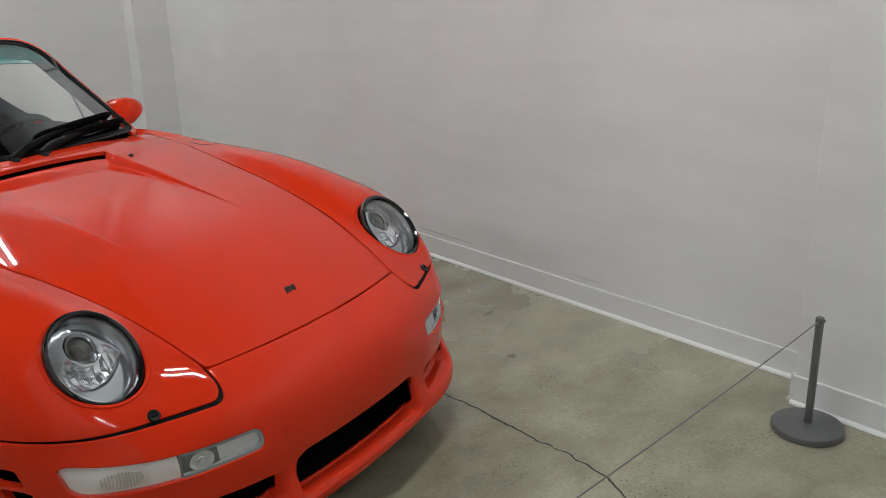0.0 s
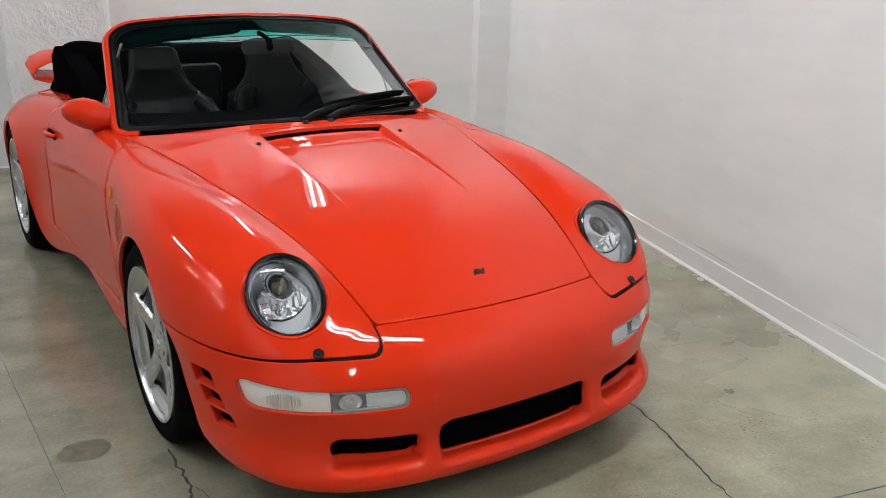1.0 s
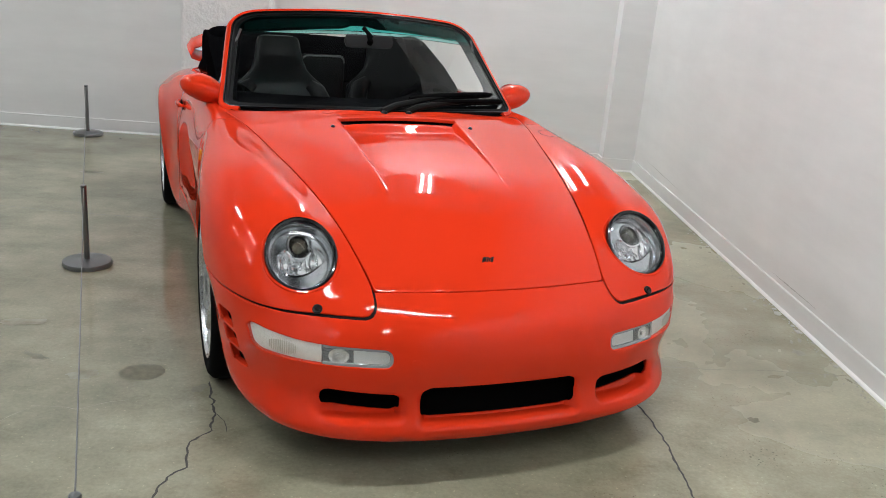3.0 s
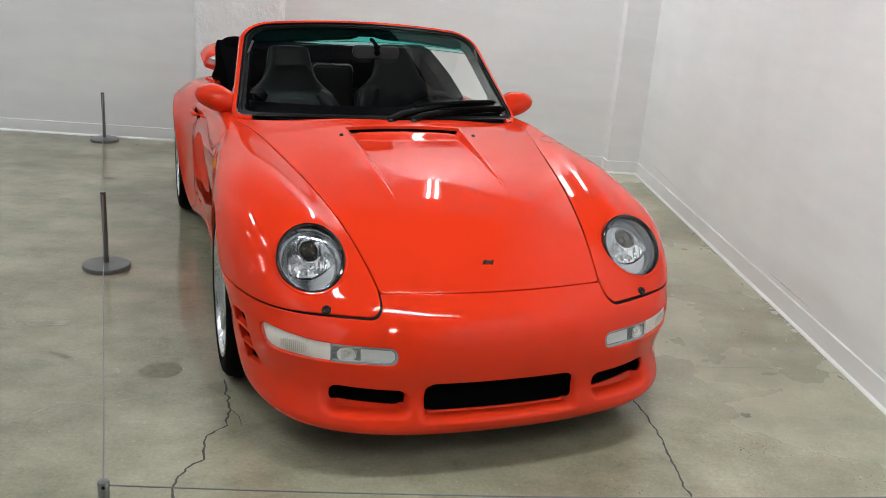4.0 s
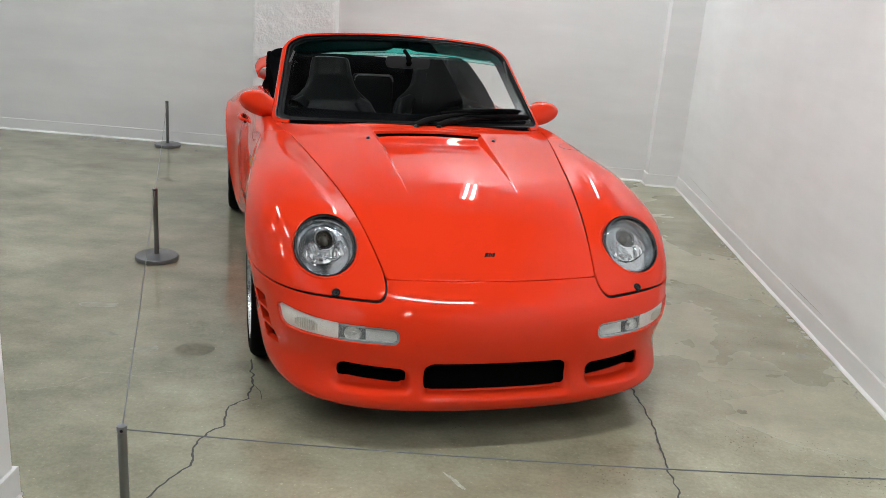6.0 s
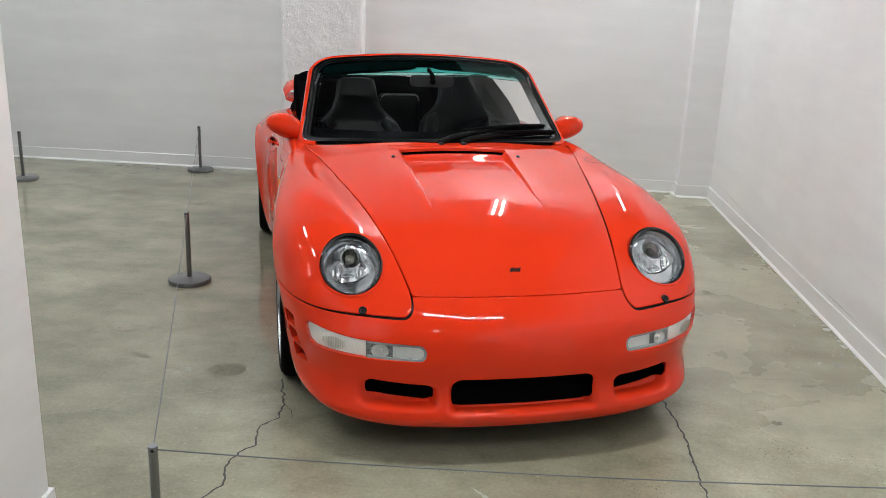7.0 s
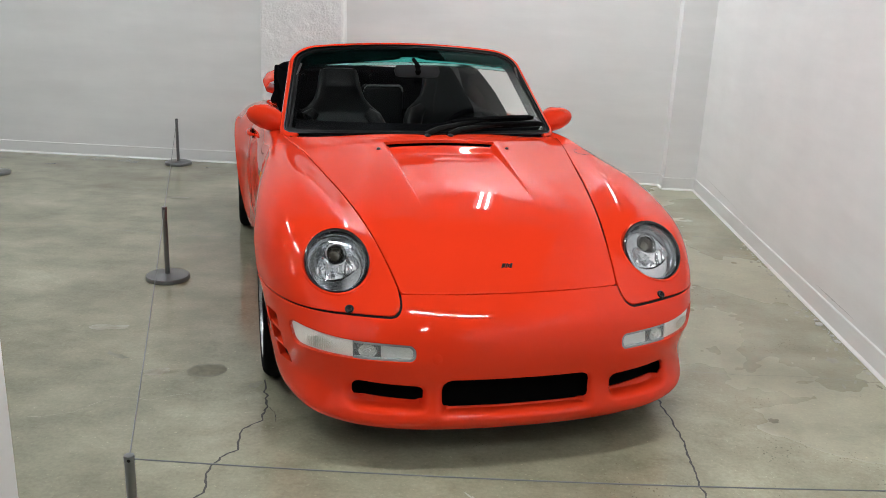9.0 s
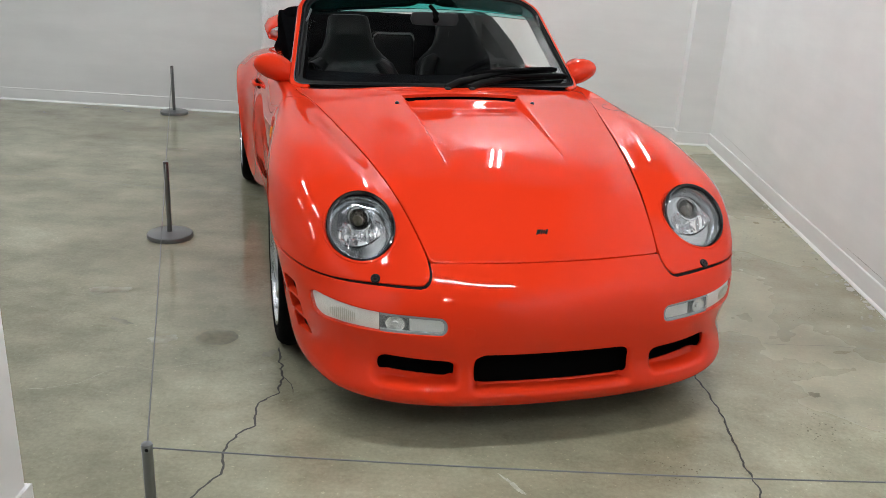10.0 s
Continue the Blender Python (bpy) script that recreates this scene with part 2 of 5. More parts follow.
def baseboard(x0, y0, x1, y1, side, parent, height=0.102, thick=0.012):
    """A board along a wall from one point to another, standing out to the given side, with a quarter-round shoe at its foot."""
    d = Vector((x1 - x0, y1 - y0, 0))
    along = d.normalized()
    out = Vector((-along.y, along.x, 0)) * side
    def run(name, prof, mat):
        bm = bmesh.new()
        ends = []
        for p in (Vector((x0, y0, 0)), Vector((x1, y1, 0))):
            ends.append([bm.verts.new(p + out * a + Vector((0, 0, b))) for a, b in prof])
        n = len(prof)
        for i in range(n):
            bm.faces.new((ends[0][i], ends[0][(i + 1) % n], ends[1][(i + 1) % n], ends[1][i]))
        bm.faces.new(ends[0])
        bm.faces.new(ends[1][::-1])
        return part(name, bm, mat, parent)

    run("baseboard", [(0, 0.002), (thick, 0.002), (thick, height - 0.0018), (thick - 0.0018, height), (0, height)], WALL)
    run("shoe_moulding", [(0, 0), (0.024, 0), (0.0235, 0.005), (0.021, 0.009), (0.017, 0.012), (thick + 0.0005, 0.014), (0, 0.014)], TRIM)


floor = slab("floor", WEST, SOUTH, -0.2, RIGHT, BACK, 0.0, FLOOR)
ceiling = slab("ceiling", WEST, SOUTH, HIGH, RIGHT + 0.2, BACK + 0.2, HIGH + 0.2, CEIL)
wall_east = slab("wall_east", RIGHT, SOUTH, -0.2, RIGHT + 0.2, BACK + 0.2, HIGH, WALL)
wall_north = slab("wall_north", WEST, BACK, -0.2, RIGHT, BACK + 0.2, HIGH, WALL)
wall_west = slab("wall_west", WEST - 0.2, SOUTH, -0.2, WEST, BACK + 0.2, HIGH, WALL)
wall_south = slab("wall_south", WEST - 0.2, SOUTH - 0.2, -0.2, RIGHT + 0.2, SOUTH, HIGH, WALL)
# Boxed column in the corner, pier standing out of the east wall, rough pillar on the north wall.
column_corner = slab("column_corner", 2.511, 6.215, -0.05, RIGHT + 0.05, BACK + 0.05, HIGH + 0.05, WALL, 0.004)
pier_east = slab("pier_east", 2.595, -1.5, -0.05, RIGHT + 0.05, 1.20, HIGH + 0.05, WALL, 0.004)
pillar_north = slab("pillar_north", -0.87, 6.22, -0.05, -0.185, BACK + 0.05, HIGH + 0.05, BRICKWALL, 0.02)
# End of the partition beside which the camera stops.
partition = slab("partition_west", -0.45, -3.2, -0.05, -0.21, 1.14, HIGH + 0.05, WALL, 0.003)
baseboard(RIGHT, 1.20, RIGHT, 6.215, 1, wall_east)
baseboard(2.4985, 6.215, RIGHT - 0.013, 6.215, -1, column_corner, 0.1025)
baseboard(2.511, 6.227, 2.511, BACK - 0.013, 1, column_corner)
baseboard(-0.185, BACK, 2.499, BACK, -1, wall_north)
baseboard(WEST, BACK, -0.87, BACK, -1, wall_north)
baseboard(2.595, -1.5, 2.595, 1.20, 1, pier_east)
baseboard(2.595, 1.20, RIGHT - 0.013, 1.20, 1, pier_east)
baseboard(-0.21, -3.2, -0.21, 1.14, -1, partition)
baseboard(-0.45, 1.14, -0.198, 1.14, 1, partition)


def tube_lamp(x, y, hang, turn=0.0, length=1.22):
    lamp = thing("ceiling_light", "hanging twin-tube fluorescent lamp, lit, below the dark ceiling", "ceiling light", "ceiling lights", pose(x, y, hang, 0, 0, turn))
    bm = bmesh.new()
    ends = []
    section = ((-0.105, -0.020), (-0.101, -0.020), (-0.076, -0.008), (0.076, -0.008), (0.101, -0.020), (0.105, -0.020), (0.080, 0.0), (0.030, 0.002), (0.030, 0.034), (-0.030, 0.034), (-0.030, 0.002), (-0.080, 0.0))
    for y in (-length / 2 - 0.03, length / 2 + 0.03):
        ends.append([bm.verts.new((x, y, z)) for x, z in section])
    n = len(section)
    for i in range(n):
        bm.faces.new((ends[0][i], ends[0][(i + 1) % n], ends[1][(i + 1) % n], ends[1][i]))
    bm.faces.new(ends[0])
    bm.faces.new(ends[1][::-1])
    part("hood", bm, LAMP, lamp, "dark sheet-metal hood over the tubes")
    for s in (-1, 1):
        part("tube", tube([(s * 0.044, -length / 2, -0.045), (s * 0.044, length / 2, -0.045)], 0.0145, 10), TUBE, lamp, "lit white tube", True)
        part("hanger", tube([(0, s * length * 0.4, 0.03), (0, s * length * 0.4, HIGH - hang)], 0.003, 6), POST, lamp, "thin hanging rod", True)
    return lamp


# Beside the back wall, across over the nose, behind the viewer, and in the room beyond the barrier.
for lx, ly, lz, turn in ((1.24, 1.60, 3.30, 98), (0.95, -1.55, 3.75, 0), (-2.40, 4.50, 4.0, 0), (-2.40, 1.90, 4.0, 0), (-5.2, 3.6, 4.0, 0), (-5.2, 0.6, 4.0, 0)):
    tube_lamp(lx, ly, lz, turn)
tube_lamp(1.28, 5.79, 3.40, 0, 1.02)


# Painted conduits high on the north wall, above the car.
def conduit(points, radius, mat=PAINTED):
    pipe = part("conduit", tube(points, radius, 14), mat, None, "", True)
    return tagged(pipe, "metal conduit fixed high on the white wall", "pipe", "wall conduits")


def bend(corner, a, b, r=0.10):
    """Points of a quarter turn at a corner, from direction a to direction b."""
    c, u, w = Vector(corner), Vector(a), Vector(b)
    return [c - u * r * (1 - math.sin(k * math.pi / 16)) + w * r * (1 - math.cos(k * math.pi / 16)) for k in range(9)]


conduit([Vector((0.52, BACK - 0.026, 3.02))] + bend((0.755, BACK - 0.026, 3.02), (1, 0, 0), (0, 0, 1)) + [Vector((0.755, BACK - 0.026, HIGH))], 0.024)
conduit([Vector((0.88, BACK - 0.032, 3.82)), Vector((0.88, BACK - 0.032, HIGH))], 0.030, POST)
conduit([Vector((0.07, BACK - 0.026, 3.22)), Vector((0.07, BACK - 0.026, HIGH))], 0.024)
conduit([Vector((0.44, BACK - 0.020, 3.52)), Vector((0.44, BACK - 0.020, HIGH))], 0.018)
# A short cylinder hanging from a flange on a wall bracket.
fixture = thing("wall_fixture", "white metal cylinder under a grey flange high on the wall", "wall fixture", "", pose(0.31, BACK - 0.13, 3.24))
part("cylinder", lathe([(0, 0), (0.046, 0), (0.052, 0.006), (0.052, 0.310), (0, 0.310)], 32), TRIM, fixture, "", True)
part("flange", lathe([(0, 0.310), (0.105, 0.310), (0.110, 0.316), (0.110, 0.336), (0.104, 0.342), (0, 0.342)], 32), PIPE, fixture, "grey flange", True)
part("bracket", box(-0.020, 0.060, 0.318, 0.020, 0.130, 0.336, 0.003), PIPE, fixture, "grey wall bracket")


# ---- barrier ----
def stanchion(x, y, lean=(0, 0)):
    st = thing("stanchion", "low grey metal barrier stanchion with a round base on the concrete", "stanchion", "barrier stanchions", pose(x, y, 0, *lean))
    part("base", lathe([(0, 0), (0.108, 0), (0.111, 0.004), (0.111, 0.017), (0.108, 0.022), (0.100, 0.025), (0.03, 0.027), (0.018, 0.030), (0, 0.030)], 56), POST, st, smooth=True)
    part("post", lathe([(0, 0.028), (0.0125, 0.028), (0.0125, 0.370), (0, 0.370)], 24), POST, st, smooth=True)
    part("cap", lathe([(0, 0.370), (0.0120, 0.370), (0.0120, 0.372), (0.0132, 0.373), (0.0132, 0.385), (0.0120, 0.388), (0, 0.388)], 24), POST, st, "grey metal cap", True)
    part("cord_hole", lathe([(0.0042, 0.0), (0.0042, 0.0008), (0, 0.0008)], 14, Matrix.Translation((0.004, -0.0128, 0.379)) @ Matrix.Rotation(radians(90), 4, "X")), BLACK, st, "small dark hole for the cord")
    return st


POSTS = [(2.452, 1.075), (0.201, 0.945), (-0.605, 3.31), (-1.592, 6.20), (-2.790, 5.487)]
for px, py in POSTS:
    stanchion(px, py)


def cord(a, b, sag):
    pts = []
    for i in range(25):
        k = i / 24
        pts.append((a[0] + (b[0] - a[0]) * k, a[1] + (b[1] - a[1]) * k, 0.378 - sag * 4 * k * (1 - k)))
    ob = part("barrier_cord", tube(pts, 0.0019, 6), CORD, None, "", True)
    return tagged(ob, "thin grey elastic cord strung between low stanchions", "cord", "barrier cords")


cord(POSTS[0], POSTS[1], 0.02)
cord(POSTS[1], POSTS[2], 0.02)
cord(POSTS[2], POSTS[3], 0.02)


# ---- marks in the floor ----
def ribbon(name, pts, width, mat, label="", rough=0.35, z=0.0012, step=0.012):
    """A thin uneven strip lying on the floor along a line."""
    fine_pts = []
    for (ax, ay), (bx, by) in zip(pts, pts[1:]):
        n = max(2, int(math.hypot(bx - ax, by - ay) / step))
        fine_pts += [(ax + (bx - ax) * i / n, ay + (by - ay) * i / n) for i in range(n)]
    fine_pts.append(pts[-1])
    verts, faces = [], []
    for i, (x, y) in enumerate(fine_pts):
        a, b = fine_pts[max(i - 1, 0)], fine_pts[min(i + 1, len(fine_pts) - 1)]
        d = Vector((b[0] - a[0], b[1] - a[1])).normalized()
        j = Vector((noise.noise((x * 25, y * 25, 3.0)), noise.noise((x * 25, y * 25, 9.0)))) * width * rough * 3
        w = width * 0.5 * (0.75 + 0.6 * noise.noise((x * 60, y * 60, 1.0)))
        if i in (0, len(fine_pts) - 1):
            w *= 0.2
        c = Vector((x, y)) + j
        verts += [(c.x - d.y * w, c.y + d.x * w, z), (c.x + d.y * w, c.y - d.x * w, z)]
        if i:
            faces.append((2 * i - 2, 2 * i - 1, 2 * i + 1, 2 * i))
    return mesh_object(name, verts, faces, mat, floor, label, False)


# ---- surface helpers ----
def spline_matrix(knots, at):
    """Weights by which natural cubic splines through values at the knots give values at the places asked for."""
    n = len(knots)
    h = np.diff(knots)
    a, b = np.zeros((n, n)), np.zeros((n, n))
    a[0, 0] = a[-1, -1] = 1
    for i in range(1, n - 1):
        a[i, i - 1], a[i, i], a[i, i + 1] = h[i - 1], 2 * (h[i - 1] + h[i]), h[i]
        b[i, i - 1], b[i, i], b[i, i + 1] = 6 / h[i - 1], -6 / h[i - 1] - 6 / h[i], 6 / h[i]
    second = np.linalg.solve(a, b)
    k = np.clip(np.searchsorted(knots, at, side="right") - 1, 0, n - 2)
    left, eye = at - knots[k], np.eye(n)
    right = h[k] - left
    hk = h[k][:, None]
    l, r = left[:, None], right[:, None]
    return (eye[k] * r + eye[k + 1] * l) / hk + second[k] * (r ** 3 / hk - hk * r) / 6 + second[k + 1] * (l ** 3 / hk - hk * l) / 6


def chord(line):
    """Softened chord length along a line of points."""
    return np.concatenate(([0], np.cumsum(np.linalg.norm(np.diff(line, axis=0), axis=1) ** 0.8)))


def spread(knots, each):
    """Places between the knots: one number of steps for all stretches, or one for each."""
    counts = each if isinstance(each, (list, tuple)) else [each] * (len(knots) - 1)
    return np.concatenate([np.linspace(a, b, n, endpoint=False) for a, b, n in zip(knots, knots[1:], counts)] + [[knots[-1]]])


def through_points(line, steps):
    """Points along a smooth curve through a line of points."""
    k = chord(line)
    return spline_matrix(k, spread(k, steps)) @ line


def loft(net, per_row, per_column):
    """A smooth surface through a net of points: its grid of points."""
    down = np.stack([through_points(net[:, j], per_row) for j in range(net.shape[1])], axis=1)
    return np.stack([through_points(r, per_column) for r in down], axis=0)


def grid_mesh(points):
    rows, cols = points.shape[:2]
    i = np.arange(rows * cols).reshape(rows, cols)
    faces = np.stack((i[:-1, :-1], i[:-1, 1:], i[1:, 1:], i[1:, :-1]), axis=2).reshape(-1, 4)
    return points.reshape(-1, 3), [tuple(f) for f in faces.tolist()]


def clip(verts, faces, f):
    """The part of a mesh where f is negative, cut exactly along f = 0."""
    value = f(verts)
    out = [tuple(v) for v in verts]
    cut, made = {}, []
    for face in faces:
        s = [value[i] for i in face]
        if all(v >= 0 for v in s):
            continue
        if all(v < 0 for v in s):
            made.append(face)
            continue
        poly = []
        for a, b in zip(face, (*face[1:], face[0])):
            if value[a] < 0:
                poly.append(a)
            if (value[a] < 0) != (value[b] < 0):
                key = (min(a, b), max(a, b))
                if key not in cut:
                    k = value[key[0]] / (value[key[0]] - value[key[1]])
                    p, q = np.array(out[key[0]]), np.array(out[key[1]])
                    cut[key] = len(out)
                    out.append(tuple(p + k * (q - p)))
                poly.append(cut[key])
        if len(poly) > 2:
            made.append(tuple(poly))
    keep = sorted({i for face in made for i in face})
    index = {i: k for k, i in enumerate(keep)}
    return np.array([out[i] for i in keep]), [tuple(index[i] for i in face) for face in made]


def vertex_normals(verts, faces):
    n = np.zeros_like(verts)
    for f in faces:
        p = verts[list(f)]
        c = np.cross(p[1] - p[0], p[2] - p[0]) if len(f) == 3 else np.cross(p[2] - p[0], p[3] - p[1])
        for i in f:
            n[i] += c
    return n / np.maximum(np.linalg.norm(n, axis=1), 1e-12)[:, None]


def flanged(verts, faces, depth, inward=-1.0, rounding=0.0):
    """Fold the open edges of a panel inward by depth, so that it shows its thickness."""
    count = {}
    for f in faces:
        for a, b in zip(f, (*f[1:], f[0])):
            count[(a, b)] = count.get((a, b), 0) + 1
    edges = [(a, b) for (a, b) in count if (b, a) not in count]
    n = vertex_normals(verts, faces)
    rim = sorted({i for e in edges for i in e})
    out = np.zeros_like(verts)
    for a, b in edges:
        side = np.cross(verts[b] - verts[a], n[a])
        side /= max(np.linalg.norm(side), 1e-9)
        out[a] += side
        out[b] += side
    out /= np.maximum(np.linalg.norm(out, axis=1), 1e-9)[:, None]
    # A quarter round in three steps, then the flange.
    bends = [(rounding * math.sin(k * math.pi / 6), rounding * (1 - math.cos(k * math.pi / 6))) for k in (1, 2, 3)] if rounding else []
    bends.append((rounding, rounding + depth))
    rings, more, before = [verts], [], {i: i for i in rim}
    for j, (aside, down) in enumerate(bends):
        rings.append(np.array([verts[i] + out[i] * aside + inward * down * n[i] for i in rim]))
        now = {i: len(verts) + j * len(rim) + k for k, i in enumerate(rim)}
        more += [(before[b], before[a], now[a], now[b]) for a, b in edges]
        before = now
    return np.vstack(rings), list(faces) + more


def panel(name, surface, mat, parent, label="", depth=0.010):
    v, f = flanged(*surface, depth, -1.0, 0.0022)
    ob = mesh_object(name, v, f, mat, parent, label)
    ob.data.set_sharp_from_angle(angle=radians(38))
    return ob


# ---- the car: x across, y towards its tail, z up, from the ground under the front axle ----
car = thing("car", "glossy red open two-door sports cabriolet with round headlamps", "car", "", pose(CAR_X, CAR_Y, 0, 0, 0, CAR_TURN))
HALF = []


def row(*points):
    HALF.append(points)


# From the lip under the nose over the bonnet to the tail; each from the middle outwards.
row((0, -0.855, 0.131), (0.22, -0.845, 0.131), (0.42, -0.810, 0.131), (0.55, -0.750, 0.130), (0.645, -0.660, 0.128), (0.705, -0.550, 0.127), (0.735, -0.445, 0.128), (0.745, -0.360, 0.130))
row((0, -0.880, 0.168), (0.22, -0.870, 0.168), (0.435, -0.840, 0.166), (0.578, -0.774, 0.167), (0.678, -0.674, 0.168), (0.730, -0.552, 0.170), (0.757, -0.450, 0.170), (0.768, -0.365, 0.175))
row((0, -0.862, 0.240), (0.22, -0.852, 0.240), (0.43, -0.812, 0.240), (0.575, -0.745, 0.245), (0.678, -0.640, 0.250), (0.742, -0.525, 0.255), (0.775, -0.425, 0.258), (0.786, -0.355, 0.260))
row((0, -0.860, 0.335), (0.22, -0.850, 0.335), (0.43, -0.808, 0.335), (0.580, -0.738, 0.335), (0.696, -0.632, 0.335), (0.761, -0.510, 0.335), (0.787, -0.405, 0.337), (0.798, -0.335, 0.340))
row((0, -0.856, 0.405), (0.22, -0.845, 0.405), (0.43, -0.798, 0.405), (0.590, -0.737, 0.405), (0.713, -0.630, 0.409), (0.773, -0.495, 0.410), (0.803, -0.387, 0.412), (0.808, -0.310, 0.415))
row((0, -0.828, 0.475), (0.22, -0.818, 0.475), (0.42, -0.772, 0.472), (0.577, -0.714, 0.466), (0.708, -0.610, 0.480), (0.782, -0.480, 0.480), (0.812, -0.365, 0.478), (0.822, -0.285, 0.477))
row((0, -0.722, 0.545), (0.20, -0.714, 0.546), (0.382, -0.681, 0.551), (0.556, -0.686, 0.512), (0.694, -0.622, 0.521), (0.785, -0.445, 0.545), (0.820, -0.325, 0.536), (0.832, -0.240, 0.522))
row((0, -0.615, 0.607), (0.205, -0.610, 0.606), (0.400, -0.600, 0.601), (0.525, -0.626, 0.558), (0.668, -0.598, 0.563), (0.775, -0.440, 0.603), (0.820, -0.300, 0.580), (0.835, -0.215, 0.563))
row((0, -0.500, 0.655), (0.21, -0.496, 0.655), (0.415, -0.500, 0.645), (0.505, -0.530, 0.652), (0.632, -0.530, 0.659), (0.757, -0.424, 0.653), (0.815, -0.270, 0.620), (0.836, -0.190, 0.600))
row((0, -0.220, 0.738), (0.23, -0.222, 0.737), (0.470, -0.240, 0.726), (0.560, -0.265, 0.7558), (0.655, -0.270, 0.743), (0.769, -0.220, 0.716), (0.815, -0.133, 0.684), (0.829, -0.085, 0.654))
row((0, 0.050, 0.797), (0.24, 0.048, 0.795), (0.525, 0.030, 0.778), (0.605, 0.005, 0.8040), (0.692, -0.005, 0.788), (0.786, 0.005, 0.748), (0.815, 0.030, 0.706), (0.827, 0.050, 0.662))
row((0, 0.280, 0.838), (0.26, 0.285, 0.835), (0.585, 0.310, 0.810), (0.648, 0.290, 0.8205), (0.716, 0.270, 0.802), (0.787, 0.245, 0.755), (0.808, 0.220, 0.684), (0.820, 0.190, 0.604))
row((0, 0.430, 0.862), (0.28, 0.445, 0.858), (0.630, 0.530, 0.824), (0.675, 0.505, 0.824), (0.725, 0.455, 0.808), (0.785, 0.395, 0.748), (0.799, 0.355, 0.620), (0.813, 0.318, 0.450))
row((0, 0.540, 0.880), (0.30, 0.575, 0.872), (0.658, 0.720, 0.830), (0.695, 0.660, 0.834), (0.730, 0.580, 0.815), (0.778, 0.500, 0.728), (0.788, 0.435, 0.500), (0.782, 0.385, 0.212))
row((0, 0.950, 0.930), (0.30, 0.950, 0.920), (0.658, 0.950, 0.836), (0.697, 0.950, 0.832), (0.728, 0.950, 0.820), (0.776, 0.950, 0.730), (0.784, 0.950, 0.450), (0.774, 0.950, 0.205))
row((0, 1.400, 0.950), (0.30, 1.400, 0.940), (0.655, 1.400, 0.834), (0.700, 1.400, 0.830), (0.735, 1.400, 0.816), (0.782, 1.400, 0.725), (0.792, 1.400, 0.450), (0.785, 1.400, 0.200))
row((0, 1.740, 0.910), (0.30, 1.740, 0.900), (0.645, 1.740, 0.830), (0.702, 1.740, 0.826), (0.750, 1.745, 0.806), (0.810, 1.770, 0.710), (0.832, 1.840, 0.420), (0.832, 1.900, 0.175))
row((0, 2.000, 0.855), (0.30, 2.000, 0.850), (0.620, 2.000, 0.822), (0.710, 2.000, 0.816), (0.784, 2.000, 0.786), (0.848, 1.990, 0.690), (0.877, 1.970, 0.560), (0.876, 1.945, 0.450))
row((0, 2.300, 0.815), (0.30, 2.300, 0.815), (0.600, 2.300, 0.808), (0.705, 2.300, 0.797), (0.790, 2.300, 0.765), (0.850, 2.285, 0.712), (0.875, 2.275, 0.682), (0.872, 2.272, 0.660))
row((0, 2.600, 0.785), (0.30, 2.600, 0.785), (0.580, 2.600, 0.772), (0.690, 2.595, 0.752), (0.774, 2.580, 0.715), (0.836, 2.560, 0.650), (0.870, 2.570, 0.570), (0.868, 2.580, 0.490))
row((0, 2.900, 0.715), (0.30, 2.895, 0.715), (0.550, 2.880, 0.705), (0.660, 2.860, 0.682), (0.740, 2.820, 0.640), (0.810, 2.750, 0.560), (0.845, 2.700, 0.455), (0.855, 2.630, 0.330))
row((0, 3.120, 0.600), (0.30, 3.110, 0.600), (0.500, 3.070, 0.598), (0.610, 3.020, 0.580), (0.700, 2.950, 0.538), (0.770, 2.850, 0.450), (0.810, 2.750, 0.350), (0.825, 2.660, 0.230))
row((0, 3.180, 0.420), (0.30, 3.165, 0.420), (0.500, 3.120, 0.420), (0.610, 3.070, 0.400), (0.700, 2.980, 0.370), (0.760, 2.870, 0.310), (0.790, 2.770, 0.250), (0.805, 2.670, 0.190))
row((0, 3.120, 0.220), (0.30, 3.100, 0.220), (0.500, 3.060, 0.220), (0.600, 3.000, 0.210), (0.680, 2.930, 0.200), (0.740, 2.840, 0.190), (0.770, 2.750, 0.180), (0.785, 2.670, 0.170))
half = np.array(HALF, float)


def terms(x, y):
    return np.stack([x ** (2 * j) * y ** i for j, top in ((0, 5), (1, 4), (2, 2)) for i in range(top)], axis=-1)


# The bonnet is one even, crowned surface: its height over the plan.
for r in range(6, 14):
    k = (half[r, 1, 0] / half[r, 2, 0]) ** 2
    half[r, 1, 1:] = half[r, 0, 1:] + (half[r, 2, 1:] - half[r, 0, 1:]) * k
top = half[6:14, :3].reshape(-1, 3)
CROWN = np.linalg.lstsq(terms(top[:, 0], top[:, 1]), top[:, 2], rcond=None)[0]


def bonnet_height(x, y):
    return terms(x, y) @ CROWN - 0.055 * (x * x - 0.08) * np.clip((0.45 - y) / 0.35, 0, 1)


half[6:14, :3, 2] = bonnet_height(half[6:14, :3, 0], half[6:14, :3, 1])


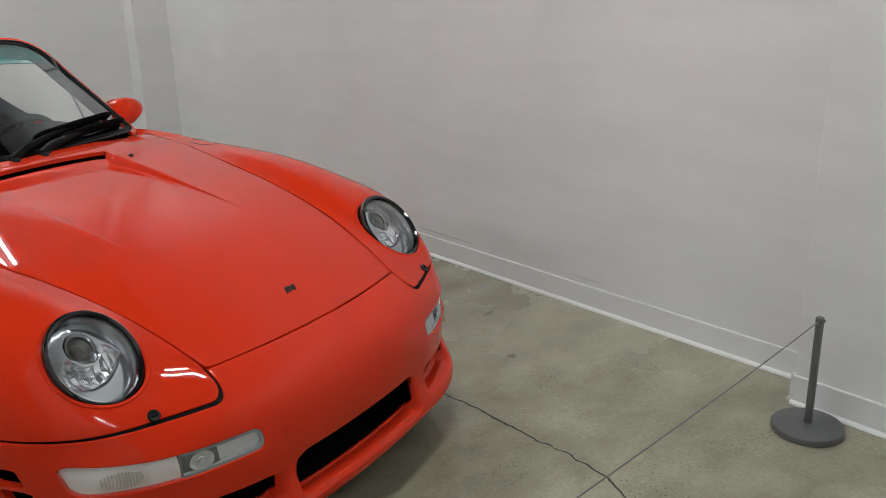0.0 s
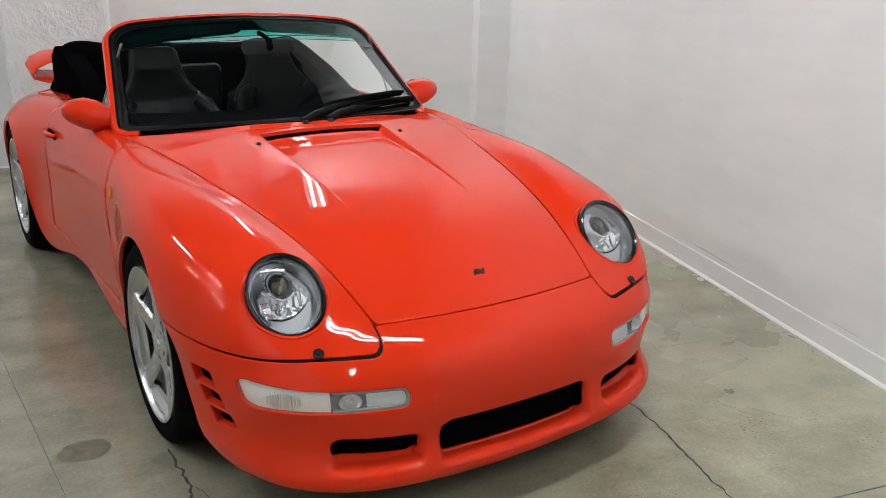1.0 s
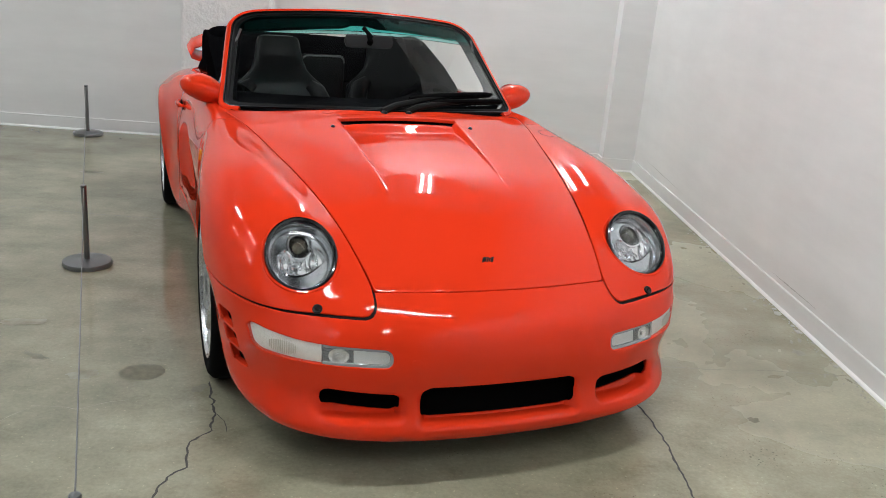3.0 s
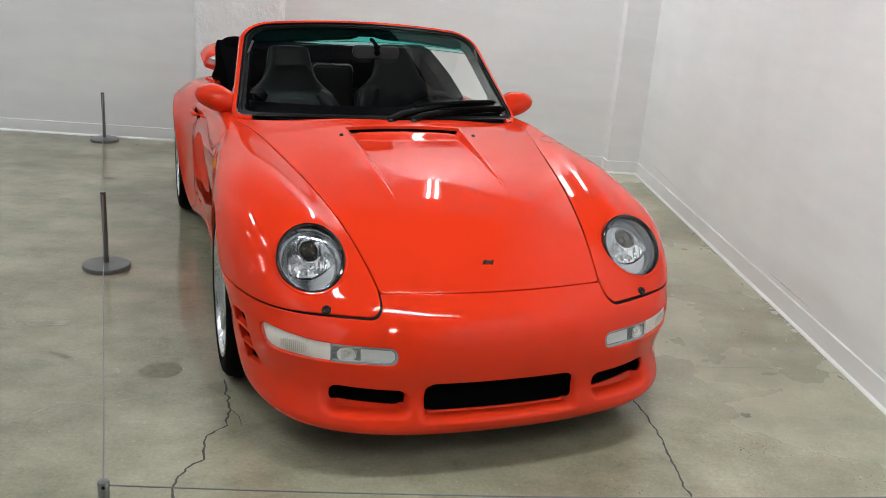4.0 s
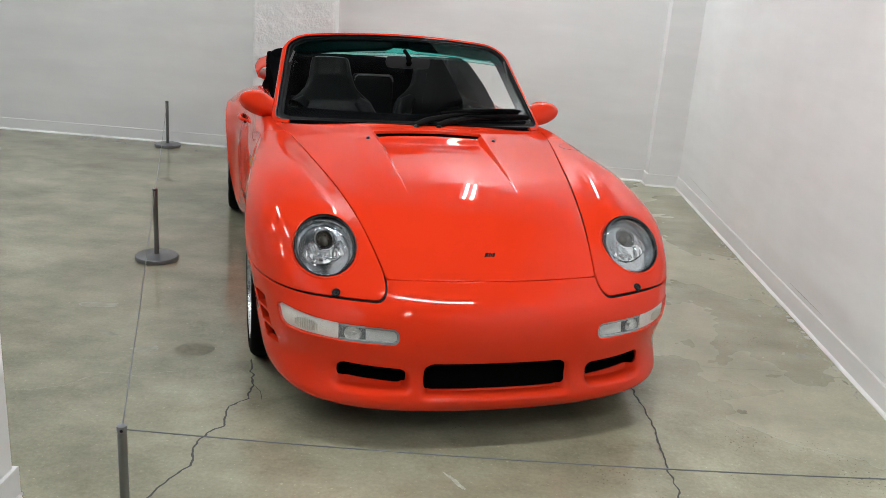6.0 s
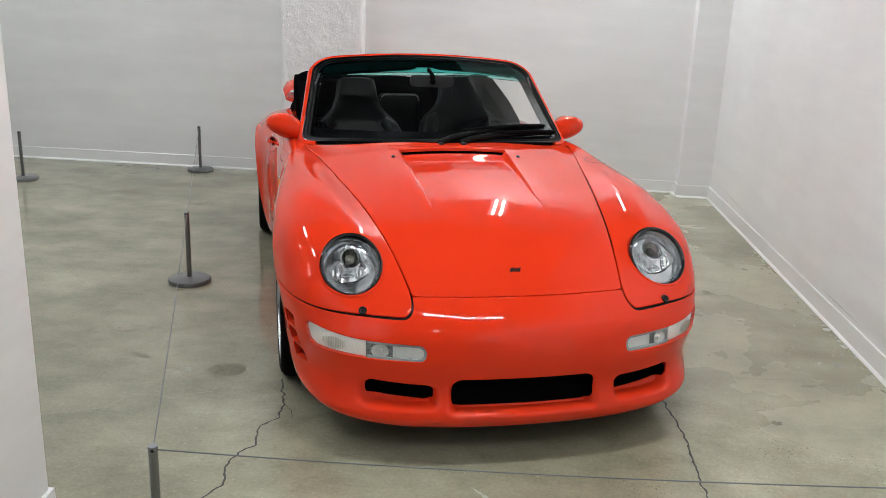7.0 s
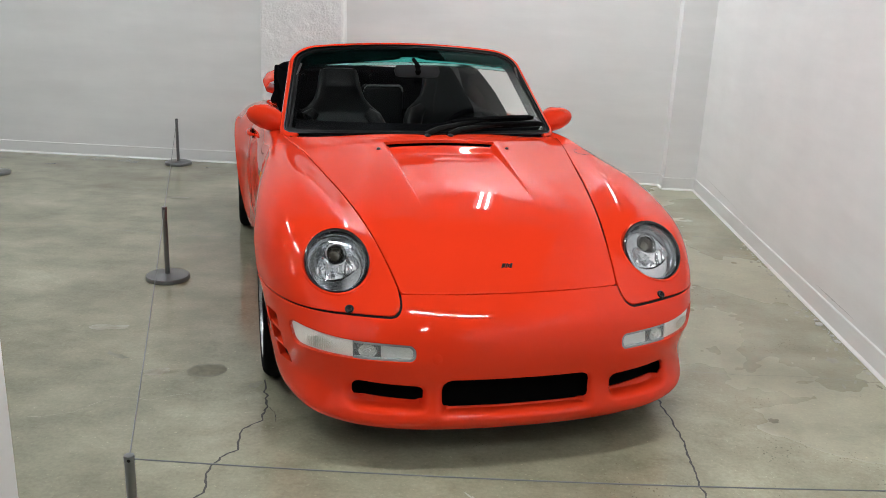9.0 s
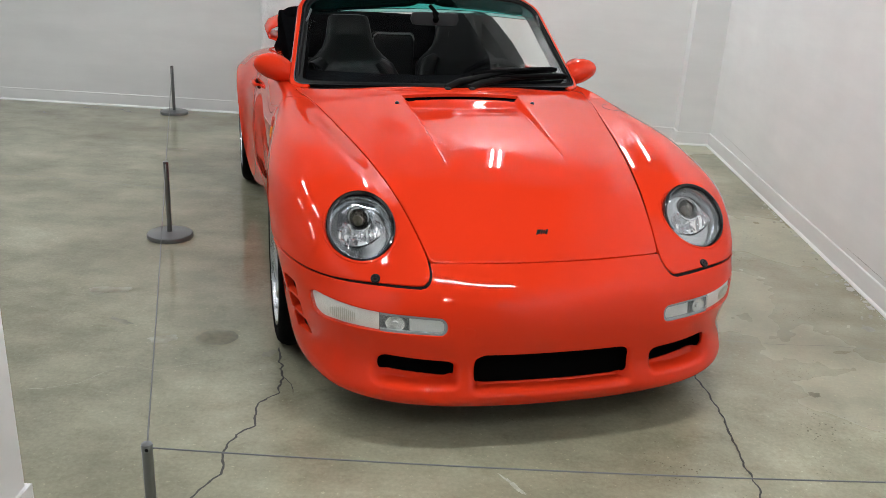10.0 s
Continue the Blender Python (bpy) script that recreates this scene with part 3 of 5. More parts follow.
def faired(p, rows, cols, strength):
    """Move the inner points of a stretch of the net a little, so that curvature changes evenly along its lines."""
    n, m = p.shape[:2]
    at = np.arange(n * m).reshape(n, m)
    keep = np.full((n, m), 300.0)
    keep[rows[0]:rows[1], cols[0]:cols[1]] = 1.0
    lines = [at[i:i + 4, j] for j in range(cols[0], cols[1]) for i in range(rows[0] - 2, rows[1] - 1)]
    lines += [at[i, j:j + 4] for i in range(rows[0], rows[1]) for j in range(max(cols[0] - 3, 0), min(cols[1], m - 3))]
    flat = p.reshape(-1, 3)
    system, right = [np.diag(keep.ravel())], [keep.ravel()[:, None] * flat]
    bend = np.zeros((len(lines), n * m))
    for k, q in enumerate(lines):
        t = np.concatenate(([0], np.cumsum(np.linalg.norm(np.diff(flat[q], axis=0), axis=1))))
        for a in range(4):
            bend[k, q[a]] = strength * 2 * (t[3] / 3) ** 3 / np.prod([t[a] - t[b] for b in range(4) if b != a])
    system.append(bend)
    right.append(np.zeros((len(lines), 3)))
    return np.linalg.lstsq(np.vstack(system), np.vstack(right), rcond=None)[0].reshape(n, m, 3)


half = faired(half, (5, 13), (3, 7), 0.3)
net = np.concatenate((half[:, :0:-1] * (-1, 1, 1), half), axis=1)
ACROSS = [20, 26, 12, 10, 9, 8, 8]
SHELL = grid_mesh(loft(net, [12, 30, 24] + [10] * 8 + [22, 22] + [9] * 10, ACROSS[::-1] + ACROSS))


def scoop(v):
    """Sink the ramp that leads up the bonnet to the cowl slot."""
    x, y = np.abs(v[:, 0]), v[:, 1]
    k = np.clip((y + 0.22) / 0.65, 0, 1)
    deep = 0.024 * k ** 2.2 * (y < 0.431)
    side = np.clip((0.266 - 0.010 * (1 - k) - x) / (0.005 + 0.020 * k), 0, 1)
    w = v.copy()
    w[:, 2] -= deep * side * (v[:, 2] > 0.6)
    return w


def ramp_outer(k):
    return 0.226 + 0.028 * k


def bonnet_grid():
    """The bonnet over its plan, with lines along both sides of the ramp."""
    y = np.linspace(-0.74, 0.74, 230)
    k = np.clip((y + 0.27) / 0.701, 0, 1)
    outer, inner = ramp_outer(k), ramp_outer(k) - 0.004 - 0.020 * k
    blend = np.concatenate((np.linspace(0, 1, 26)[:-1], 1 + np.linspace(0, 1, 9)[:-1], 2 + np.linspace(0, 1, 36)))
    lines = np.stack((0 * y, inner, outer, 0 * y + 0.72))
    j = np.minimum(blend.astype(int), 2)
    x = (lines[j] * (1 - (blend - j))[:, None] + lines[j + 1] * (blend - j)[:, None]).T
    x = np.concatenate((-x[:, :0:-1], x), axis=1)
    yy = np.repeat(y[:, None], x.shape[1], axis=1)
    z = bonnet_height(np.abs(x), yy)
    kk = np.repeat(k[:, None], x.shape[1], axis=1)
    side = np.clip((ramp_outer(kk) - np.abs(x)) / (0.004 + 0.020 * kk), 0, 1)
    side = np.where(side < 0.2, 2.5 * side ** 2, np.where(side > 0.8, 1 - 2.5 * (1 - side) ** 2, 0.1 + (side - 0.2) * 0.8 / 0.6))
    # The ramp sinks, then curls up again along an arc just ahead of the slot.
    start = 0.318 + 0.8 * x * x
    curl = np.clip((yy - start) / (0.420 - start), 0, 1)
    z -= (0.036 * kk ** 1.75 - 0.017 * curl ** 2 * (3 - 2 * curl)) * (yy < 0.431) * side
    return grid_mesh(np.stack((x, yy, z), axis=2))


def recesses(v, n):
    """Press the bumper in round its three air openings, with a shelf below each."""
    x, y, z = np.abs(v[:, 0]), v[:, 1], v[:, 2]
    f = rounded(v[:, 0] + 0.016, z - 0.245, 0.272, 0.070, 0.030)
    g = rounded(x - 0.441, z - 0.245, 0.134, 0.052, 0.036)
    k = np.clip(-np.minimum(f, g) / 0.036, 0, 1)
    k = np.where(k < 0.85, k ** 1.7, 1 - 0.2414 * ((1 - k) / 0.15) ** 2) * (y < -0.4) * np.clip((0.305 - z) / 0.05, 0, 1)
    return v - n * (0.044 * k)[:, None]


def smooth_min(a, b, k):
    h = np.clip(0.5 + 0.5 * (b - a) / k, 0, 1)
    return b * (1 - h) + a * h - k * h * (1 - h)


def rounded(u, w, a, b, r):
    """Signed distance to a rounded rectangle of half sizes a, b."""
    qx, qy = np.abs(u) - a + r, np.abs(w) - b + r
    return np.hypot(np.maximum(qx, 0), np.maximum(qy, 0)) + np.minimum(np.maximum(qx, qy), 0) - r


# Outlines on the shell.
def bonnet_edge(y):
    k = (y + 0.681) / 1.391
    return 0.382 + 0.284 * k - 0.014 * k * (1 - k)


def screen_base(x):
    return 0.515 + 0.58 * x * x


def in_bonnet(v):
    x, y = np.abs(v[:, 0]), v[:, 1]
    f = np.maximum(np.maximum((x - bonnet_edge(y)) * 0.97, -0.720 + 0.27 * x * x - y), y - screen_base(x) + 0.052)
    return np.where(v[:, 2] < 0.5, np.maximum(f, 0.05), f)


def in_tongue(v):
    """Wing side of the seam between the bumper and the wings."""
    x, y, z = np.abs(v[:, 0]), v[:, 1], v[:, 2]
    r = 0.042
    p, q = 0.386 + r - x, 0.496 + 0.02 * np.maximum(x - 0.5, 0) + r - z
    f = np.hypot(np.maximum(p, 0), np.maximum(q, 0)) + np.minimum(np.maximum(p, q), 0) - r
    f = np.maximum(f, (bonnet_edge(y) - x) * 0.97)
    return np.where(y > 1.2, -0.2, f)


LAMP_AT, LAMP_R, LAMP_TALL = Vector((0.576, -0.542, 0.624)), 0.110, 1.109
LAMP_AXIS = Vector((0.0, -0.756, 0.654)).normalized()


def in_lamp(v):
    """Negative inside the oval hole of a headlamp."""
    d = np.column_stack((np.abs(v[:, 0]), v[:, 1], v[:, 2])) - np.array(LAMP_AT)
    along = d @ np.array(LAMP_AXIS)
    up = d @ np.array((0.0, LAMP_AXIS.z, -LAMP_AXIS.y)) / LAMP_TALL
    return np.where(np.abs(along) < 0.12, np.hypot(d[:, 0], up) - LAMP_R, 1.0)


def in_indicator(v):
    x, y, z = np.abs(v[:, 0]), v[:, 1], v[:, 2]
    u = x - 0.543 - 0.22 * (z - 0.395) * np.clip((x - 0.5) / 0.2, 0, 1)
    k = np.clip((x - 0.5) / 0.22, 0, 1) ** 2
    mid = 0.394 + 0.012 * (x - 0.36) + 0.008 * k
    f = rounded(u, z - mid, 0.190, 0.028 + 0.016 * (x - 0.36) + 0.007 * k, 0.024)
    return np.where(y < 0, f, 1.0)


def in_grille(v):
    x, y, z = np.abs(v[:, 0]), v[:, 1], v[:, 2]
    f = rounded(v[:, 0] + 0.016, z - 0.254, 0.253, 0.055, 0.036)
    g = rounded(x - 0.439, z - 0.256 - 0.05 * (x - 0.437), np.where(v[:, 0] > 0, 0.119, 0.112), 0.033, 0.026)
    return np.where(y < -0.4, np.minimum(f, g), 1.0)


VENTS = ((-0.460, 0.408), (-0.485, 0.352), (-0.510, 0.296))


def in_vents(v):
    """Three slanting slots in each corner of the bumper ahead of the wheel."""
    x, y, z = np.abs(v[:, 0]), v[:, 1], v[:, 2]
    f = np.full(len(v), 1.0)
    for yc, zc in VENTS:
        f = np.minimum(f, rounded(y - yc - 0.35 * (z - zc), z - zc, 0.041, 0.0250, 0.008))
    return np.where((x > 0.6) & (y < 0), f, 1.0)


def in_cockpit(v):
    x, y = np.abs(v[:, 0]), v[:, 1]
    f = np.maximum(np.maximum(x - 0.672 + 0.06 * np.maximum(y - 1.3, 0), screen_base(v[:, 0]) - y), y - 2.25)
    return np.where(v[:, 2] > 0.6, f, 1.0)


def in_slot(v):
    f = np.maximum(np.abs(v[:, 0]) - 0.254, np.abs(v[:, 1] - 0.431) - 0.013)
    return np.where(v[:, 2] > 0.6, f, 1.0)


def in_door(v):
    x, y, z = np.abs(v[:, 0]), v[:, 1], v[:, 2]
    front = 0.545 - 0.10 * np.maximum(0.62 - z, 0) + 0.18 * np.maximum(z - 0.74, 0)
    f = np.maximum(np.maximum(front - y, y - 1.63 - 0.25 * np.maximum(0.5 - z, 0)), 0.262 - z)
    return np.where(x > 0.6, f, 1.0)


GAP = 0.0036
v, f = SHELL
shell = (scoop(recesses(v, vertex_normals(v, f))), f)
for hole in (in_lamp, in_indicator, in_grille, in_vents, in_cockpit, in_slot):
    shell = clip(*shell, lambda p: -hole(p))
bonnet = clip(*clip(*bonnet_grid(), lambda p: -in_slot(p)), lambda p: in_bonnet(p) + GAP)
rest = clip(*shell, lambda p: GAP - in_bonnet(p))
nose = lambda p: np.maximum(-in_tongue(p), p[:, 1] - 0.2)
bumper = clip(*rest, lambda p: nose(p) + 0.0052)
rest = clip(*rest, lambda p: 0.0052 - nose(p))
doors = clip(*rest, lambda p: in_door(p) + GAP)
body = clip(*rest, lambda p: GAP - in_door(p))
panel("body", body, RED, car, "glossy red wings, sills and tail")
panel("bonnet", bonnet, RED, car, "glossy red bonnet with a sunk air ramp", 0.012)
front_bumper = panel("front_bumper", bumper, RED, car, "glossy red front bumper with three air openings", 0.018)
for s in (-1, 1):
    panel("door", clip(*doors, lambda p: -s * p[:, 0]), RED, car, "closed glossy red door")
# Black sheet in place of the shaded inside, seen through gaps, grilles and wheel arches.
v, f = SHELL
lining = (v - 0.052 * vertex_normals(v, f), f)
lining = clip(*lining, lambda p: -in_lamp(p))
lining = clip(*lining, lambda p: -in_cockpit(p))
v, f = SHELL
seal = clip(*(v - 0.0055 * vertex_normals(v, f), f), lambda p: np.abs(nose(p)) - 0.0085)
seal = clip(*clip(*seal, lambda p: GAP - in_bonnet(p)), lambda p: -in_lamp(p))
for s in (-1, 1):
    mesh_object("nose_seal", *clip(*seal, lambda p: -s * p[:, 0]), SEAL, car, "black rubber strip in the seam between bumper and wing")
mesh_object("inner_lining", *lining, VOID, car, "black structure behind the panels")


# ---- windscreen ----
def screen_point(s, t):
    """A point of the windscreen: s across from -1 to 1, t up from 0 to 1."""
    base = Vector((0.660 * s, 0.535 + 0.26 * s * s, 0.877 - 0.034 * s * s))
    top = Vector((0.566 * s, 1.178 + 0.06 * s * s, 1.222 - 0.040 * s * s))
    return base.lerp(top, t) + Vector((0, -0.45, 0.89)) * 0.001 * t * (1 - t)


def screen_outline(s, t, inset=0.0):
    """Signed distance in metres, about, to the rounded edge of the glass."""
    u, w = s * 0.61, (t - 0.5) * 0.76
    r = np.where(w > 0, 0.10, 0.035)
    return rounded(u, w, 0.61 - inset, 0.38 - inset, r)


def screen_patch(low, high, thick, inset, lift=0.0, keep=None):
    """A curved pane of the windscreen between two distances from its edge, with both faces."""
    n, m = 72, 40
    st = np.array([(-1 + 2 * i / n, j / m, 0.0) for j in range(m + 1) for i in range(n + 1)])
    i = np.arange((n + 1) * (m + 1)).reshape(m + 1, n + 1)
    faces = [tuple(q) for q in np.stack((i[:-1, :-1], i[:-1, 1:], i[1:, 1:], i[1:, :-1]), axis=2).reshape(-1, 4).tolist()]
    st, faces = clip(st, faces, lambda p: screen_outline(p[:, 0], p[:, 1], inset))
    if low is not None:
        st, faces = clip(st, faces, lambda p: low - p[:, 1])
    if high is not None:
        st, faces = clip(st, faces, lambda p: p[:, 1] - high)
    if keep is not None:
        st, faces = clip(st, faces, keep)
    pts = np.array([screen_point(a, b) for a, b, _ in st])
    normals = vertex_normals(pts, faces)
    pts = pts + normals * lift
    v, f = flanged(pts, faces, thick)
    k = len(pts)
    low_side = pts - normals * thick
    v = np.vstack((v, low_side))
    f = f + [tuple(j + len(v) - k for j in face[::-1]) for face in faces]
    bm = bmesh.new()
    vs = [bm.verts.new(p) for p in v]
    for face in f:
        bm.faces.new([vs[j] for j in face])
    bmesh.ops.remove_doubles(bm, verts=bm.verts, dist=1e-6)
    return bm


windscreen = part("windscreen", screen_patch(None, 0.767, 0.004, 0.022), WINDSCREEN, car, "clear windscreen glass with a faint green tint", True)
band = part("sun_band", screen_patch(0.808, None, 0.004, 0.022), GREEN_BAND, windscreen, "green tinted strip at the top of the glass", True)
fade = part("sun_band", screen_patch(0.770, 0.805, 0.004, 0.022), GREEN_FADE, windscreen, "paler green lower edge of the tinted strip", True)
for pane in (windscreen, band, fade):
    pane.visible_shadow = False
part("screen_border", screen_patch(None, None, 0.006, 0.012, -0.001, lambda p: -screen_outline(p[:, 0], p[:, 1], 0.024)), SEAL, windscreen, "black border printed round the glass", True)


def outline_loop(inset, count=200):
    """Points along the edge of the windscreen, clockwise from the middle of its foot."""
    pts = []
    for i in range(count):
        a = math.tau * i / count - math.pi / 2
        d = Vector((math.cos(a), math.sin(a)))
        lo, hi = 0.0, 1.5
        for _ in range(24):
            k = (lo + hi) / 2
            if screen_outline(np.array([d.x * k / 0.61]), np.array([d.y * k / 0.76 + 0.5]), inset)[0] < 0:
                lo = k
            else:
                hi = k
        pts.append((d.x * lo / 0.61, d.y * lo / 0.76 + 0.5))
    return pts


def sweep(points, normals, profile, closed=True):
    """Sweep a profile of (outward, along the normal) offsets round a loop."""
    bm = bmesh.new()
    n = len(points)
    rings = []
    for i in range(n):
        a, b = points[(i - 1) % n if closed else max(i - 1, 0)], points[(i + 1) % n if closed else min(i + 1, n - 1)]
        d = (b - a).normalized()
        side = d.cross(normals[i]).normalized()
        rings.append([bm.verts.new(points[i] + side * p + normals[i] * q) for p, q in profile])
    k = len(profile)
    pairs = list(zip(rings, rings[1:])) + ([(rings[-1], rings[0])] if closed else [])
    for r, s in pairs:
        for j in range(k):
            bm.faces.new((r[j], r[(j + 1) % k], s[(j + 1) % k], s[j]))
    if not closed:
        bm.faces.new(rings[0])
        bm.faces.new(rings[-1][::-1])
    return bm


def screen_normal(s, t):
    e = 1e-3
    return (screen_point(s + e, t) - screen_point(s - e, t)).cross(screen_point(s, t + e) - screen_point(s, t - e)).normalized()


loop = outline_loop(0.006)
edge = [screen_point(s, t) for s, t in loop]
norm = [screen_normal(s, t) for s, t in loop]
part("screen_seal", sweep(edge, norm, [(-0.007, -0.006), (0.010, -0.006), (0.011, 0.001), (0.004, 0.004), (-0.007, 0.003)]), SEAL, windscreen, "black rubber seal", True)
part("bright_strip", sweep(edge, norm, [(0.0110, -0.001), (0.0150, -0.001), (0.0150, 0.0075), (0.0110, 0.0075)]), STRIP, windscreen, "thin bright strip round the seal", True)
# Red surround: the two pillars and the header, open at the foot.
count = len(loop)
arc = [i for i in range(count) if loop[i][1] > 0.02 or abs(loop[i][0]) > 0.9]
start = next(k for k in range(len(arc)) if (arc[k] - arc[k - 1]) % count != 1)
arc = arc[start:] + arc[:start]
part("screen_frame", sweep([edge[i] for i in arc], [norm[i] for i in arc], [(0.015, -0.045), (0.040, -0.040), (0.046, -0.022), (0.042, -0.004), (0.032, 0.006), (0.0155, 0.006)], False), RED, car, "red windscreen frame", True)


part("screen_liner", sweep([edge[i] for i in arc], [norm[i] for i in arc], [(0.0148, -0.0065), (0.0148, -0.0500), (-0.018, -0.0500), (-0.006, -0.0065)], False), DASH, windscreen, "black trim inside the windscreen frame", True)


# ---- wheels ----
def wheel(x, y, side, tyre_r, width, rim_r):
    """One wheel; side is -1 or 1 and names the outer face."""
    turn = pose(x, y, tyre_r - 0.002, 0, 90 * side, 0)
    hub = new("wheel")
    hub.parent = car
    # Rim face: five broad spokes with windows between, dished towards the hub.
    n, m = 240, 46
    rr = np.linspace(0.0, rim_r - 0.016, m + 1)
    verts = [(0.0, 0.0, 0.0)]
    faces = []
    for j in range(1, m + 1):
        for i in range(n):
            verts.append((rr[j] * math.cos(math.tau * i / n), rr[j] * math.sin(math.tau * i / n), 0.0))
    for i in range(n):
        faces.append((0, 1 + i, 1 + (i + 1) % n))
        for j in range(1, m):
            a, b = 1 + (j - 1) * n, 1 + j * n
            faces.append((a + i, b + i, b + (i + 1) % n, a + (i + 1) % n))

    def smooth_max(a, b, k):
        return -smooth_min(-a, -b, k)

    def between(p, spoke, middle, reach, soft):
        """Negative in the gaps between the spokes, over a stretch of radius."""
        r = np.hypot(p[:, 0], p[:, 1])
        k = (np.arctan2(p[:, 1], p[:, 0]) + math.tau / 5) % (math.tau / 5) - math.pi / 5
        across, along = r * np.sin(k), r * np.cos(k)
        return smooth_max(np.abs(across) * 0.81 - along * 0.588 + spoke, np.abs(along - middle) - reach, soft), along

    v, f = clip(np.array(verts), faces, lambda p: -between(p, 0.032, 0.132, 0.054, 0.010)[0])
    r = np.hypot(v[:, 0], v[:, 1])
    q = r / rim_r
    v[:, 2] = -0.030 + 0.026 * q ** 2.2 + 0.008 * np.exp(-(r / 0.05) ** 4)
    edge, along = between(v, 0.026, 0.150, 0.070, 0.012)
    k = np.clip(-edge / 0.017, 0, 1)
    v[:, 2] -= k * k * (3 - 2 * k) * (0.007 + 0.030 * np.clip((0.222 - along) / 0.09, 0, 1))
    v, f = flanged(v, f, 0.022)
    face = mesh_object("spokes", v, f, SILVER, hub, "silver five-spoke wheel face")
    face.data.set_sharp_from_angle(angle=radians(45))
    w = width
    part("rim", lathe([(rim_r - 0.030, -0.9 * w), (rim_r - 0.032, -0.06), (rim_r - 0.020, -0.022), (rim_r - 0.016, -0.006), (rim_r - 0.010, 0.004), (rim_r, 0.004), (rim_r + 0.002, -0.004), (rim_r - 0.002, -0.012), (rim_r - 0.002, -0.9 * w), (rim_r - 0.030, -0.9 * w)], 72), SILVER, hub, "silver rim", True)
    part("tyre", lathe([(rim_r - 0.010, -0.012), (rim_r + 0.012, 0.003), (rim_r + 0.035, 0.007), (tyre_r - 0.022, 0.002), (tyre_r - 0.007, -0.012), (tyre_r, -0.032), (tyre_r, -0.070), (tyre_r - 0.006, -0.072), (tyre_r - 0.006, -0.080), (tyre_r, -0.082), (tyre_r, 0.03 - w), (tyre_r - 0.010, 0.01 - w), (rim_r + 0.03, -w), (rim_r - 0.010, -w)], 80), RUBBER, hub, "black low-profile tyre", True)
    part("hub_cap", lathe([(0, -0.014), (0.020, -0.015), (0.026, -0.018), (0.028, -0.024)], 32), SILVER, hub, "round centre cap", True)
    for i in range(5):
        a = math.tau * (i + 0.5) / 5
        spot = Matrix.Translation((0.048 * math.cos(a), 0.048 * math.sin(a), -0.030))
        part("wheel_bolt", lathe([(0.0100, 0.0), (0.0100, 0.002), (0.0085, 0.004), (0.006, 0.004), (0.005, 0.000), (0, 0.000)], 12, spot), DARKSTEEL, hub, "dark steel wheel bolt", True)
    part("brake_disc", lathe([(0.06, -0.075), (0.155, -0.075), (0.155, -0.100), (0.06, -0.100)], 48), DARKSTEEL, hub, "dark steel brake disc", True)
    bm = lathe([(0, -0.105), (rim_r - 0.034, -0.105), (rim_r - 0.034, -0.112), (0, -0.112)], 40)
    part("backplate", bm, VOID, hub, "dark inside of the wheel")
    hub.matrix_local = turn
    return hub


for s in (-1, 1):
    wheel(s * 0.807, 0.0, s, 0.322, 0.225, 0.246)
    wheel(s * 0.860, 2.272, s, 0.325, 0.285, 0.246)
    # Dark wheel housings.
    for y, x in ((0.0, 0.787), (2.272, 0.842)):
        bm = bmesh.new()
        inner, outer = [], []
        for i in range(33):
            a = math.pi * (i / 32) * 1.16 - 0.25
            p, q = y + 0.362 * math.cos(a), 0.318 + 0.352 * math.sin(a)
            outer.append(bm.verts.new((s * x, p, q)))
            inner.append(bm.verts.new((s * 0.46, p, q)))
        for i in range(32):
            bm.faces.new((outer[i], outer[i + 1], inner[i + 1], inner[i]))
        bm.faces.new(inner)
        part("wheel_housing", bm, VOID, car, "black wheel housing", True)


